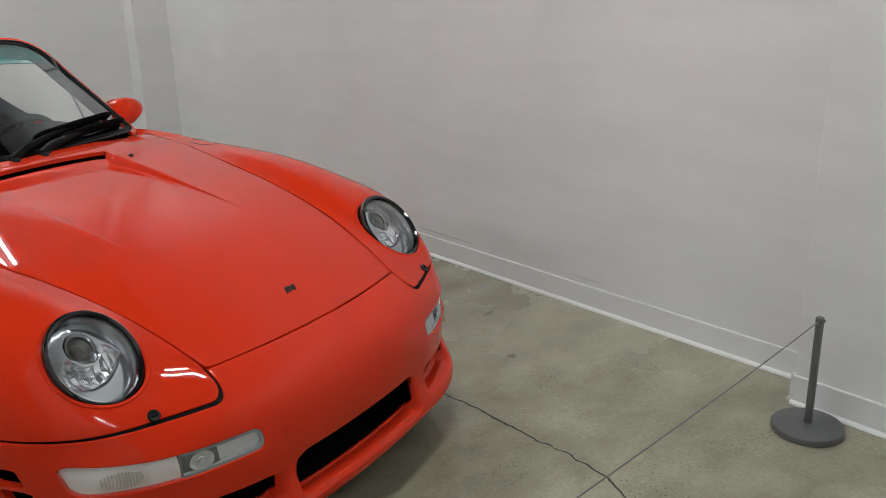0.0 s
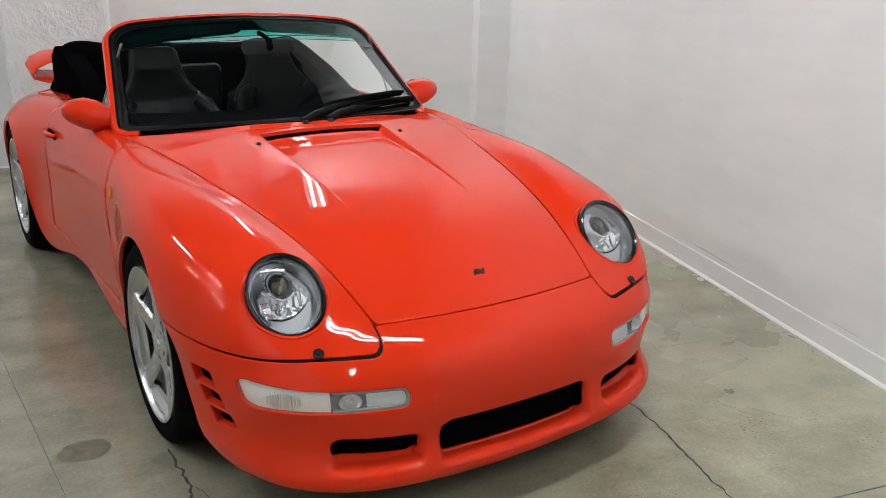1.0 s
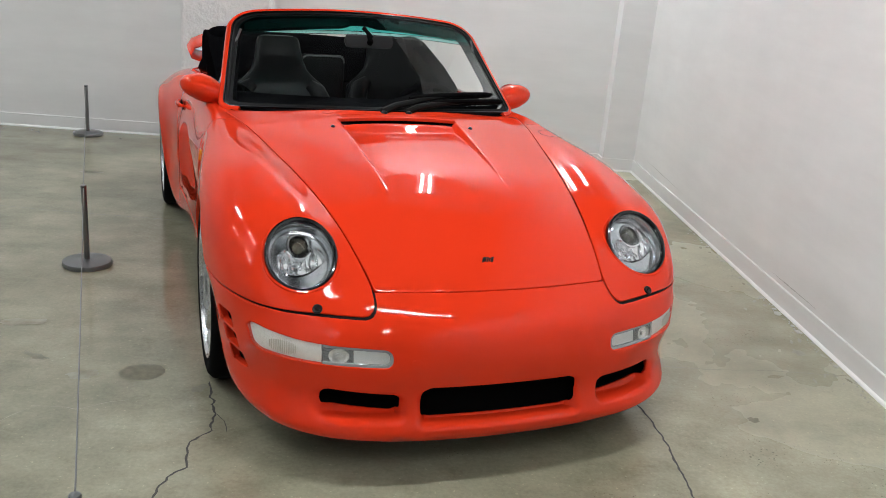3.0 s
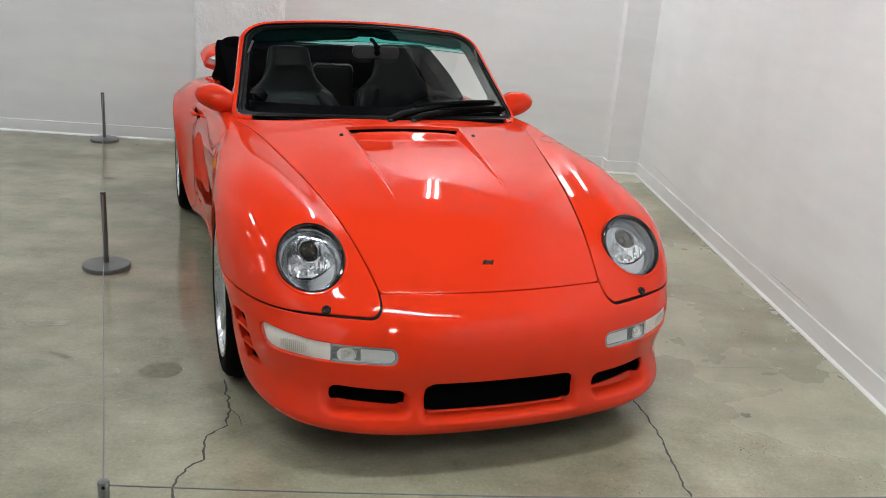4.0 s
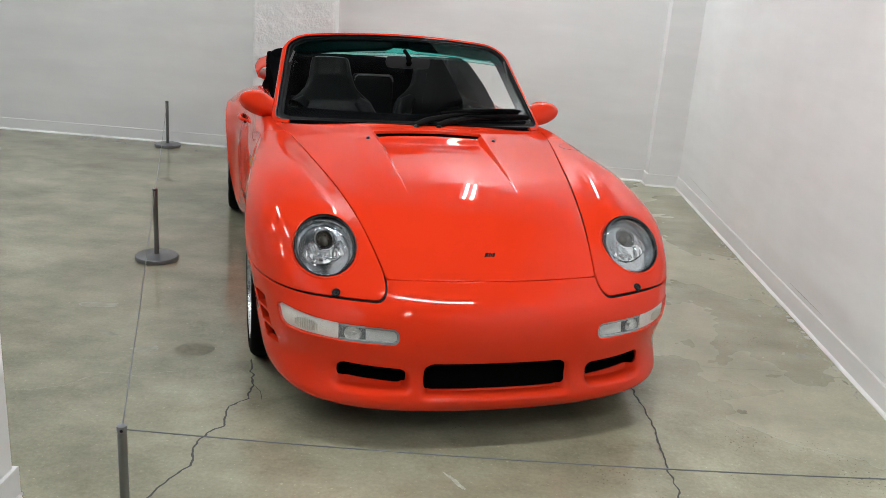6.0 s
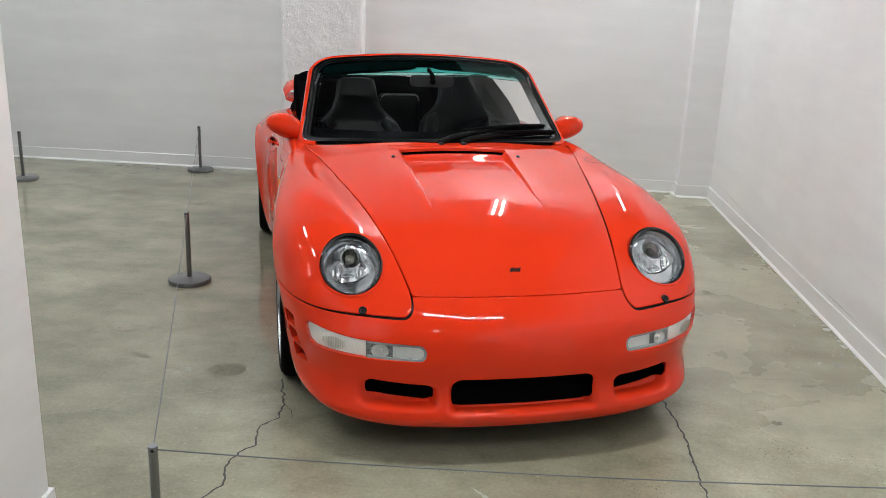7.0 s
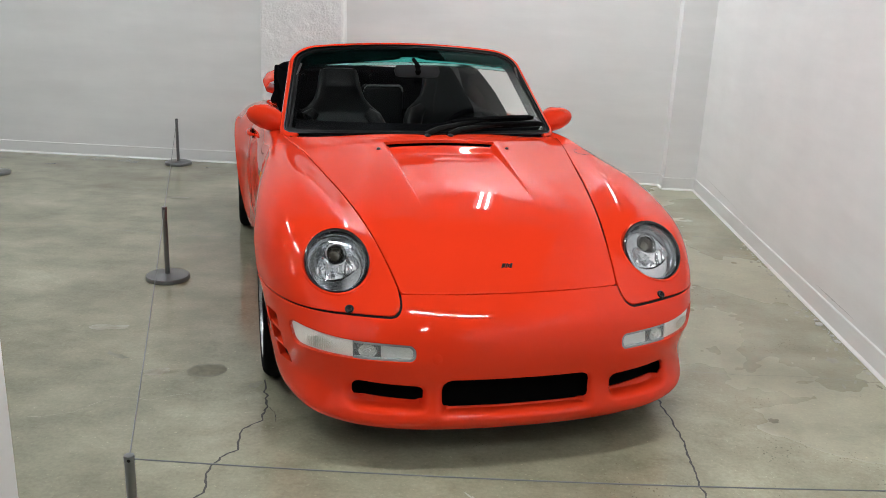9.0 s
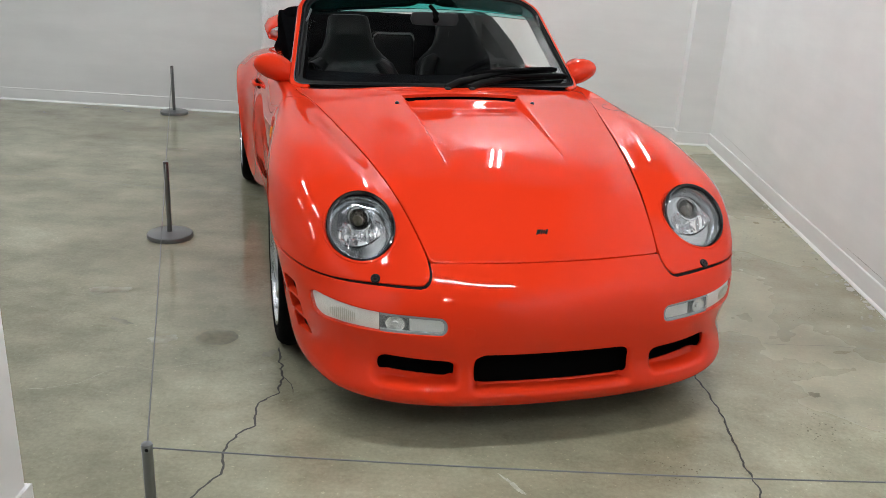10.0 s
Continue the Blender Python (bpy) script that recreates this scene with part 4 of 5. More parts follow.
# ---- headlamps ----
def headlamp(side):
    axis = Vector((side * LAMP_AXIS.x, LAMP_AXIS.y, LAMP_AXIS.z))
    up = (Vector((0, 0, 1)) - axis * axis.z).normalized()
    right = up.cross(axis)
    at = Matrix((right, up, axis)).transposed().to_4x4()
    at.translation = Vector((side * LAMP_AT.x, LAMP_AT.y, LAMP_AT.z)) + axis * LAMP_OUT
    bowl = part("headlamp", lathe([(0.106, 0.004), (0.106, -0.095), (0, -0.095)], 56), VOID, car, "round clear headlamp with a black rim", True)
    part("bezel", lathe([(0.1075, -0.012), (0.1085, 0.000), (0.1065, 0.006), (0.1030, 0.008), (0.0980, 0.004), (0.0952, -0.006), (0.0948, -0.018), (0.107, -0.018)], 80), GLOSSBLACK, bowl, "gloss black rim", True)
    part("inner_wall", lathe([(0.0948, -0.012), (0.0900, -0.020), (0.0855, -0.032), (0.0860, -0.034), (0.0955, -0.014)], 64), REFLECTOR, bowl, "bright wall inside the rim", True)
    # Reflector: a grey plate with a projector pocket above a wide faceted bowl.
    n, m = 112, 44
    verts, faces = [(0, 0, 0)], []
    for j in range(1, m + 1):
        for i in range(n):
            verts.append((0.0855 * j / m * math.cos(math.tau * i / n), 0.0855 * j / m * math.sin(math.tau * i / n), 0))
    for i in range(n):
        faces.append((0, 1 + i, 1 + (i + 1) % n))
        for j in range(1, m):
            a, b = 1 + (j - 1) * n, 1 + j * n
            faces.append((a + i, b + i, b + (i + 1) % n, a + (i + 1) % n))
    v = np.array(verts)
    x, y = v[:, 0], v[:, 1]
    z = -0.032 + 0.006 * (1 - (x * x + y * y) / 0.0855 ** 2)
    pocket = np.hypot(x, y - 0.036) - 0.036
    z -= 0.026 * np.clip(-pocket / 0.006, 0, 1)
    bowl_d = np.hypot((x - 0.004) / 0.074, (y + 0.012) / 0.052)
    inside = np.clip((1 - bowl_d) / 0.10, 0, 1) * (pocket > 0) * (y < 0.010 + 0.02 * np.abs(x) / 0.07) * (y > lip_height(x))
    flute = 0.0022 * np.abs(np.sin(x * 118 + 0.5)) + 0.0009 * np.cos(y * 170 + x * 60)
    z -= inside * (0.012 + 0.024 * (1 - bowl_d ** 2) + flute)
    v[:, 2] = z
    deep = [fc for fc in faces if np.mean(inside[list(fc)]) > 0.3]
    flat = [fc for fc in faces if np.mean(inside[list(fc)]) <= 0.3]
    for name, some, mat, label in (("reflector_plate", flat, REFLECTOR, "grey plate round the reflectors"), ("reflector", deep, CHROME, "bright faceted reflector bowl")):
        plate = mesh_object(name, v, some, mat, bowl, label)
        plate.data.set_sharp_from_angle(angle=radians(30))
    part("projector_ring", lathe([(0.0285, -0.030), (0.0335, -0.028), (0.0345, -0.036), (0.031, -0.058)], 40, Matrix.Translation((0, 0.036, 0))), DARKRING, bowl, "grey metal ring", True)
    part("projector_lens", lathe([(0, -0.022), (0.009, -0.0228), (0.018, -0.027), (0.024, -0.033), (0.0288, -0.044)], 40, Matrix.Translation((0, 0.036, 0))), DARKLENS, bowl, "dark round projector lens", True)
    part("bulb_shield", lathe([(0, -0.030), (0.006, -0.032), (0.010, -0.038), (0.010, -0.080)], 24, Matrix.Translation((0.004, -0.016, 0))), CHROME, bowl, "bright bulb shield", True)
    lip = [(x1, lip_height(x1), -0.0265) for x1 in np.linspace(-0.052, 0.062, 24)]
    part("bowl_lip", tube(lip, [0.0006] + [0.0012 + 0.0016 * math.sin(math.pi * k / 23) for k in range(1, 23)] + [0.0006], 8), GLOSSBLACK, bowl, "thin dark lip below the bowl", True)
    part("bracket", box(0.026, 0.010, -0.034, 0.041, 0.022, -0.020, 0.002), DARKRING, bowl, "dark bracket beside the projector")
    wing = [(0.040 * math.cos(radians(a)), 0.036 + 0.040 * math.sin(radians(a)), -0.025) for a in range(200, 345, 8)]
    part("chrome_collar", tube(wing, [0.001] + [0.0038] * (len(wing) - 2) + [0.001], 8), CHROME, bowl, "bright collar below the projector", True)
    glass = part("glass", lathe([(0, 0.0150), (0.03, 0.0139), (0.055, 0.0113), (0.075, 0.0076), (0.088, 0.0040), (0.0945, 0.0015), (0.0945, -0.0010), (0.088, 0.0016), (0.075, 0.0052), (0.055, 0.0089), (0.03, 0.0115), (0, 0.0126)], 64), CLEAR, bowl, "clear domed glass", True)
    glass.visible_shadow = False
    bowl.matrix_local = at @ Matrix.Diagonal((LAMP_R / 0.1085, LAMP_R / 0.1085 * LAMP_TALL, 1.0, 1.0))


def lip_height(x1):
    """The dark lip under the reflector bowl, rising to one side."""
    return -0.051 + 0.162 * x1 + 5.7 * x1 * x1


LAMP_OUT = 0.004
REFLECTOR = material("grey_reflector", (0.52, 0.545, 0.57), 0.12, 1.0)
DARKRING = material("dark_lamp_metal", (0.34, 0.35, 0.36), 0.12, 1.0)
GLOSSBLACK = material("gloss_black", (0.008, 0.008, 0.009), 0.12, Coat_Weight=0.5)
DARKLENS = material("projector_glass", (0.055, 0.048, 0.036), 0.04, 0.35, Coat_Weight=1.0)
for s in (-1, 1):
    headlamp(s)


# ---- indicators and small lamps, laid into the bumper openings ----
v, f = SHELL
inset = (v - 0.004 * vertex_normals(v, f), f)
lens = clip(*inset, lambda p: in_indicator(p) + 0.0012)
lens = clip(*lens, lambda p: p[:, 1])
backing = clip(*(v - 0.013 * vertex_normals(v, f), f), lambda p: in_indicator(p) - 0.004)
for s in (-1, 1):
    own = clip(*lens, lambda p: -s * p[:, 0])
    back = clip(*clip(*backing, lambda p: -s * p[:, 0]), lambda p: p[:, 1])
    panel("lamp_back", clip(*back, lambda p: 0.548 - np.abs(p[:, 0])), LAMPWHITE, front_bumper, "white back of the indicator", 0.002)
    panel("lamp_back", clip(*back, lambda p: np.abs(p[:, 0]) - 0.462), LAMPGREY, front_bumper, "pale back of the fog lamp", 0.002)
    panel("lamp_back", clip(*clip(*back, lambda p: np.abs(p[:, 0]) - 0.548), lambda p: 0.462 - np.abs(p[:, 0])), LAMPDARK, front_bumper, "dark well round the fog lamp bulb", 0.002)
    lamp = panel("indicator", clip(*own, lambda p: 0.549 - np.abs(p[:, 0])), FROST, front_bumper, "clear white indicator lens", 0.016)
    panel("fog_lamp", clip(*clip(*own, lambda p: np.abs(p[:, 0]) - 0.546), lambda p: in_indicator(p) + 0.0085), FOGGLASS, front_bumper, "clear fog lamp lens", 0.012)
    panel("lamp_frame", clip(*clip(*own, lambda p: np.abs(p[:, 0]) - 0.546), lambda p: -in_indicator(p) - 0.0085), SMOKE, front_bumper, "grey frame of the fog lamp", 0.012)

from mathutils.bvhtree import BVHTree

TREE = BVHTree.FromPolygons([tuple(p) for p in scoop(SHELL[0])], SHELL[1])


def on_shell(x, y, down=True, z=0.5):
    """The point and normal of the shell under (x, y), or ahead of (x, z)."""
    if down:
        hit = TREE.ray_cast(Vector((x, y, 2.0)), Vector((0, 0, -1)))
    else:
        hit = TREE.ray_cast(Vector((x, -2.0, z)), Vector((0, 1, 0)))
    n = hit[1] if hit[1].z > 0 or not down else -hit[1]
    return hit[0], n


def facing(point, normal, spin=0.0):
    return Matrix.Translation(point) @ normal.to_track_quat("Z", "Y").to_matrix().to_4x4() @ Matrix.Rotation(spin, 4, "Z")


# Rolled red lip round each headlamp opening.
for s in (-1, 1):
    axis = Vector((s * LAMP_AXIS.x, LAMP_AXIS.y, LAMP_AXIS.z))
    up = (Vector((0, 0, 1)) - axis * axis.z).normalized()
    right = up.cross(axis)
    pts = []
    for i in range(97):
        a = math.tau * i / 96
        p = Vector((s * LAMP_AT.x, LAMP_AT.y, LAMP_AT.z)) + right * (LAMP_R + 0.0035) * math.cos(a) + up * (LAMP_R + 0.0035) * LAMP_TALL * math.sin(a)
        hit = TREE.ray_cast(p + axis * 0.12, -axis)
        pts.append(hit[0] - axis * 0.0012)
    part("lamp_surround", tube(pts, 0.0042, 10), RED, car, "red rolled lip round the headlamp", True)

# Reflectors behind the indicator and fog lamp lenses.
for s in (-1, 1):
    q, n = on_shell(s * 0.506, 0, False, 0.396)
    n = n if n.y < 0 else -n
    m = facing(q - n * 0.0085, n) @ Matrix.Diagonal((1.25, 0.92, 1, 1))
    part("lamp_reflector", lathe([(0.024, 0.003), (0.022, 0.0), (0.014, -0.003), (0.008, -0.003), (0.007, 0.003), (0, 0.004)], 32, m), FOGBULB, front_bumper, "round reflector of the fog lamp", True)
    bm = bmesh.new()
    for i in range(13):
        x = 0.622 + 0.0056 * i
        tall = 0.021 * math.sin(math.pi * (i + 1.5) / 15) ** 0.5
        pts = []
        for z in (0.398 - tall, 0.398, 0.398 + tall):
            q, n = on_shell(s * x, 0, False, z)
            pts.append(q - (n if n.y < 0 else -n) * 0.0095)
        tube(pts, 0.0019, 6, bm)
    part("lamp_reflector", bm, RIBS, front_bumper, "grey ribbed reflector of the indicator", True)

# Body-coloured lips along the rear edges of the corner vents.
for s in (-1, 1):
    for yc, zc in VENTS:
        pts = []
        for k in range(9):
            z = zc - 0.024 + 0.048 * k / 8
            hit = TREE.ray_cast(Vector((s * 2.0, yc + 0.35 * (z - zc) + 0.039, z)), Vector((-s, 0, 0)))
            pts.append(hit[0] + Vector((s * 0.001, 0, 0)))
        part("vent_lip", tube(pts, [0.002] + [0.0048] * 7 + [0.002], 10), RED, front_bumper, "red rolled lip of the corner vent", True)

# ---- small things on the nose ----
for s in (-1, 1):
    p, n = on_shell(s * 0.29, 0.349)
    bm = lathe([(0, 0.009), (0.004, 0.0085), (0.007, 0.006), (0.009, 0.001), (0.010, -0.004)], 20, facing(p, n))
    part("washer_jet", bm, BLACK, car, "small black windscreen washer jet", True)
    p = Vector((s * 0.553, -0.690, 0.511))
    q, n, _, _ = TREE.find_nearest(p)
    m = facing(q, n if n.y < 0 else -n)
    cup = part("headlamp_washer", lathe([(0.0145, -0.002), (0.0145, 0.004), (0.0125, 0.006), (0.008, 0.0055), (0.007, 0.003), (0, 0.003)], 28, m), BLACK, car, "round black headlamp washer", True)
    part("washer_nozzle", box(-0.005, -0.002, 0.002, 0.005, 0.002, 0.0075, 0.0006, None), BLACK, cup, "black nozzle").matrix_local = m
# Seam of the round fuel flap on one wing.
flap = []
for i in range(49):
    a = math.tau * i / 48
    q, n = on_shell(0.694 + 0.050 * math.cos(a), 0.405 + 0.062 * math.sin(a))
    flap.append(q + n * 0.0002)
part("fuel_flap_seam", tube(flap, 0.0011, 6), SEAL, car, "thin dark seam of the fuel flap", True)
# Tow-eye cover and dark badge, as plain shapes.
q, n, _, _ = TREE.find_nearest(Vector((-0.289, -0.84, 0.381)))
part("tow_eye_cover", lathe([(0.0165, 0.0), (0.0165, 0.0012), (0.0150, 0.0016), (0, 0.0016)], 40, facing(q, n if n.y < 0 else -n)), RED, front_bumper, "round red tow-eye cover", True)
for k, (w, lean, shift) in enumerate(((0.0022, 0.45, -0.0165), (0.0030, 0.45, -0.0100), (0.0022, 0.45, -0.0015), (0.0022, 0.45, 0.0055), (0.0032, 0.45, 0.0140))):
    p, n = on_shell(shift, -0.612)
    bm = box(-w * 1.3, -0.0105 + 0.003 * (k % 2), 0.0, w * 1.3, 0.0105 - 0.004 * (k == 3), 0.0018, 0.0004)
    for v3 in bm.verts:
        v3.co.x += v3.co.y * lean
    part("badge_bar", bm, BLACK, car, "small black badge bar").matrix_local = facing(p, Vector((n.x, n.y, n.z)))

# Underside, closing the car towards the floor.
pan_pts = []
for y, w in ((-0.80, 0.40), (-0.74, 0.54), (-0.62, 0.65), (-0.40, 0.70), (-0.36, 0.46), (0.36, 0.46), (0.38, 0.66), (1.90, 0.66), (1.93, 0.46), (2.63, 0.46), (2.66, 0.75), (2.90, 0.66), (3.05, 0.45)):
    pan_pts.append((w, y))
bm = bmesh.new()
ring = [bm.verts.new((w, y, 0.135)) for w, y in pan_pts] + [bm.verts.new((-w, y, 0.135)) for w, y in reversed(pan_pts)]
bm.faces.new(ring)
made = bmesh.ops.extrude_face_region(bm, geom=list(bm.faces))
for e in made["geom"]:
    if isinstance(e, bmesh.types.BMVert):
        e.co.z += 0.06
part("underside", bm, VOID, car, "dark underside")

# Cowl slot: black block for its shade, under the rear lip of the bonnet ramp.
part("cowl_slot_shade", box(-0.262, 0.412, 0.780, 0.262, 0.470, 0.838, 0.002), VOID, car, "black block in place of shade in the air slot below the windscreen")

# Side repeater, door handle and door seams.
for s in (-1, 1):
    q, n, _, _ = TREE.find_nearest(Vector((s * 0.80, 0.454, 0.703)))
    n = n if n.x * s > 0 else -n
    side = part("side_repeater", box(-0.010, -0.020, -0.004, 0.010, 0.020, 0.006, 0.004, None, 3), AMBER, car, "small amber side repeater", True)
    side.matrix_local = Matrix.Translation(q) @ Matrix((Vector((0, 0, 1)).cross(n).normalized(), n.cross(Vector((0, 0, 1)).cross(n)).normalized(), n)).transposed().to_4x4()
    q, n, _, _ = TREE.find_nearest(Vector((s * 0.80, 1.50, 0.722)))
    n = n if n.x * s > 0 else -n
    q = q + n * 0.004
    # Black plate on the door draws the shade of the recess behind the handle.
    cup = part("handle_shade", box(-0.004, 1.44 - 1.50, -0.018, 0.002, 0.085, 0.016, 0.004), VOID, car, "black plate for the shaded recess behind the door handle")
    cup.matrix_local = Matrix.Translation(q)
    path = [q + Vector((s * d, y, 0.004)) for y, d in ((-0.065, -0.004), (-0.055, 0.012), (-0.03, 0.020), (0.03, 0.022), (0.07, 0.016), (0.085, -0.004))]
    part("door_handle", tube(path, [0.006, 0.010, 0.012, 0.013, 0.012, 0.008], 12), RED, car, "red pull handle", True)


# ---- door mirrors ----
def door_mirror(s):
    stations = ((0.640, 0.042, 0.034, 0.846, 0.93), (0.656, 0.050, 0.046, 0.856, 0.935), (0.678, 0.058, 0.055, 0.868, 0.945), (0.704, 0.066, 0.060, 0.879, 0.950), (0.735, 0.069, 0.061, 0.887, 0.950),
                (0.765, 0.066, 0.057, 0.893, 0.950), (0.792, 0.056, 0.047, 0.898, 0.950), (0.812, 0.043, 0.036, 0.900, 0.950), (0.824, 0.028, 0.024, 0.902, 0.950), (0.831, 0.011, 0.010, 0.903, 0.950))
    bm = bmesh.new()
    rings = []
    for x, ry, rz, zc, yc in stations:
        ring = []
        for i in range(36):
            a = math.tau * i / 36
            dy = ry * math.cos(a)
            ring.append(bm.verts.new((s * x, yc + (dy * 1.15 if dy < 0 else min(dy, 0.042)), zc + rz * math.sin(a))))
        rings.append(ring)
    for r, q in zip(rings, rings[1:]):
        for i in range(36):
            bm.faces.new((r[i], r[(i + 1) % 36], q[(i + 1) % 36], q[i]))
    bm.faces.new(rings[0])
    bm.faces.new(rings[-1])
    shell_part = part("door_mirror", bm, RED, car, "rounded glossy red door mirror", True)
    m = Matrix.Translation((s * 0.745, 0.9935, 0.893)) @ Matrix.Rotation(radians(-90), 4, "X")
    part("mirror_glass", lathe([(0.052, 0.0), (0.052, 0.002), (0, 0.002)], 40, m @ Matrix.Diagonal((1.2, 1.0, 1.0, 1.0))), CHROME, shell_part, "mirror glass", True)
    part("mirror_foot", tube([(s * 0.640, 0.925, 0.822), (s * 0.658, 0.930, 0.840), (s * 0.690, 0.940, 0.862)], [0.040, 0.030, 0.026], 20), RED, shell_part, "red mirror foot", True)
    # Fixed quarter light behind the pillar: post and pane.
    foot, top = Vector((s * 0.674, 1.10, 0.835)), Vector((s * 0.556, 1.10, 1.135))
    part("quarter_post", tube([foot, top], 0.0050, 10), POST, car, "grey metal post of the quarter light", True)
    bm = bmesh.new()
    a, b, c = Vector((s * 0.682, 0.90, 0.845)), foot, top
    n = (b - a).cross(c - a).normalized() * 0.0015
    lo, hi = [bm.verts.new(p - n) for p in (a, b, c)], [bm.verts.new(p + n) for p in (a, b, c)]
    bm.faces.new(lo)
    bm.faces.new(hi[::-1])
    for i in range(3):
        bm.faces.new((lo[i], lo[(i + 1) % 3], hi[(i + 1) % 3], hi[i]))
    pane = part("quarter_glass", bm, WINDSCREEN, car, "small triangular quarter glass")
    pane.visible_shadow = False


for s in (-1, 1):
    door_mirror(s)


# ---- wipers ----
def on_glass(s, t, out):
    return screen_point(s, t) + screen_normal(s, t) * out


def wiper(s0, s1, s2, t1, t2):
    """An arm from its spindle at s0 to the blade, which lies from s1 to s2."""
    foot = on_glass(s0, -0.03, 0.012)
    mid = on_glass((s1 + s2) / 2, (t1 + t2) / 2, 0.028)
    arm = part("wiper", tube([foot + Vector((0, -0.012, -0.02)), foot, foot.lerp(mid, 0.15) + Vector((0, 0, 0.012)), foot.lerp(mid, 0.6) + Vector((0, 0, 0.010)), mid], [0.017, 0.017, 0.015, 0.012, 0.009], 10), SEAL, car, "black windscreen wiper parked low", True)
    pts = [on_glass(s1 + (s2 - s1) * k / 10, t1 + (t2 - t1) * k / 10, 0.022 + 0.006 * math.sin(math.pi * k / 10)) for k in range(11)]
    part("blade_bow", tube(pts, [0.006] + [0.0115] * 9 + [0.006], 8), RUBBER, arm, "black bow", True)
    pts = [on_glass(s1 + (s2 - s1) * k / 10, t1 + (t2 - t1) * k / 10, 0.009) for k in range(11)]
    part("blade_rubber", tube(pts, 0.006, 6), RUBBER, arm, "rubber blade", True)
    part("spindle_cap", lathe([(0, 0.018), (0.008, 0.017), (0.014, 0.010), (0.016, -0.012)], 20, Matrix.Translation(foot + Vector((0, -0.012, -0.012)))), BLACK, arm, "black cap", True)


wiper(-0.06, 0.14, 0.86, 0.085, 0.150)
wiper(0.10, 0.28, 0.93, 0.045, 0.075)


# ---- cabin ----
cabin = part("cabin_tub", box(-0.66, 0.62, 0.20, 0.66, 1.96, 0.24), CARPET, car, "black carpeted cabin floor")
for s in (-1, 1):
    part("door_card", box(min(s * 0.645, s * 0.668), 0.66, 0.24, max(s * 0.645, s * 0.668), 1.72, 0.822, 0.008), LEATHER, cabin, "black leather door card")
    part("rear_side_trim", box(min(s * 0.60, s * 0.66), 1.70, 0.24, max(s * 0.60, s * 0.66), 1.97, 0.815, 0.010), LEATHER, cabin, "black rear side trim")
part("bulkhead", box(-0.66, 0.60, 0.20, 0.66, 0.64, 0.80), CARPET, cabin, "black bulkhead")
part("rear_shelf", box(-0.62, 1.93, 0.24, 0.62, 1.97, 0.80, 0.01), CARPET, cabin, "black carpet behind the rear seats")
# Dashboard: an upper roll with a hooded instrument hump.
bm = bmesh.new()
rows_d = []
for i in range(41):
    x = -0.64 + 1.28 * i / 40
    hump = 0.035 * math.exp(-((x - 0.335) / 0.17) ** 4)
    y0 = 0.575 + 0.36 * x * x
    prof = [(y0, 0.826), (y0 + 0.10, 0.848), (y0 + 0.22, 0.862 + hump * 0.6), (y0 + 0.33, 0.866 + hump), (y0 + 0.375, 0.855 + hump), (y0 + 0.385, 0.835), (y0 + 0.365, 0.78), (y0 + 0.355, 0.66), (y0 + 0.30, 0.58)]
    rows_d.append([bm.verts.new((x, y, z)) for y, z in prof])
for r, q in zip(rows_d, rows_d[1:]):
    for j in range(len(r) - 1):
        bm.faces.new((r[j], r[j + 1], q[j + 1], q[j]))
part("dashboard", bm, DASH, car, "black leather dashboard", True)


def ring_tube(centre, normal, radius, thick, count=56, sides=10, squash=1.0):
    q = Vector(normal).to_track_quat("Z", "Y").to_matrix()
    pts = [Vector(centre) + q @ Vector((radius * math.cos(math.tau * i / count), radius * math.sin(math.tau * i / count) * squash, 0)) for i in range(count)]
    bm = bmesh.new()
    rings = []
    for i, p in enumerate(pts):
        out = (p - Vector(centre)).normalized()
        up = q @ Vector((0, 0, 1))
        rings.append([bm.verts.new(p + thick * (math.cos(math.tau * k / sides) * out + math.sin(math.tau * k / sides) * up)) for k in range(sides)])
    for i in range(count):
        r, s2 = rings[i], rings[(i + 1) % count]
        for k in range(sides):
            bm.faces.new((r[k], r[(k + 1) % sides], s2[(k + 1) % sides], s2[k]))
    return bm


HUBC, FACE = Vector((0.335, 1.08, 0.765)), Vector((0, 0.90, 0.43))
steering = part("steering_wheel", ring_tube(HUBC, FACE, 0.175, 0.0140), DASH, car, "black leather steering wheel", True)
part("hub_pad", lathe([(0, 0.010), (0.05, 0.006), (0.066, -0.008), (0.060, -0.03), (0.03, -0.09), (0, -0.12)], 36, facing(HUBC, FACE)), LEATHER, steering, "round airbag pad", True)
for a in (0, 90, 180, 270):
    d = facing(HUBC, FACE) @ Vector((math.cos(radians(a)), math.sin(radians(a)), 0)) - HUBC
    part("spoke", tube([HUBC + d * 0.05, HUBC + d * 0.172], [0.018, 0.012], 10), LEATHER, steering, "", True)


def superellipse(w, d, e=2.8, count=32):
    pts = []
    for i in range(count):
        a = math.tau * i / count
        c, s2 = math.cos(a), math.sin(a)
        pts.append((w * math.copysign(abs(c) ** (2 / e), c), d * math.copysign(abs(s2) ** (2 / e), s2)))
    return pts


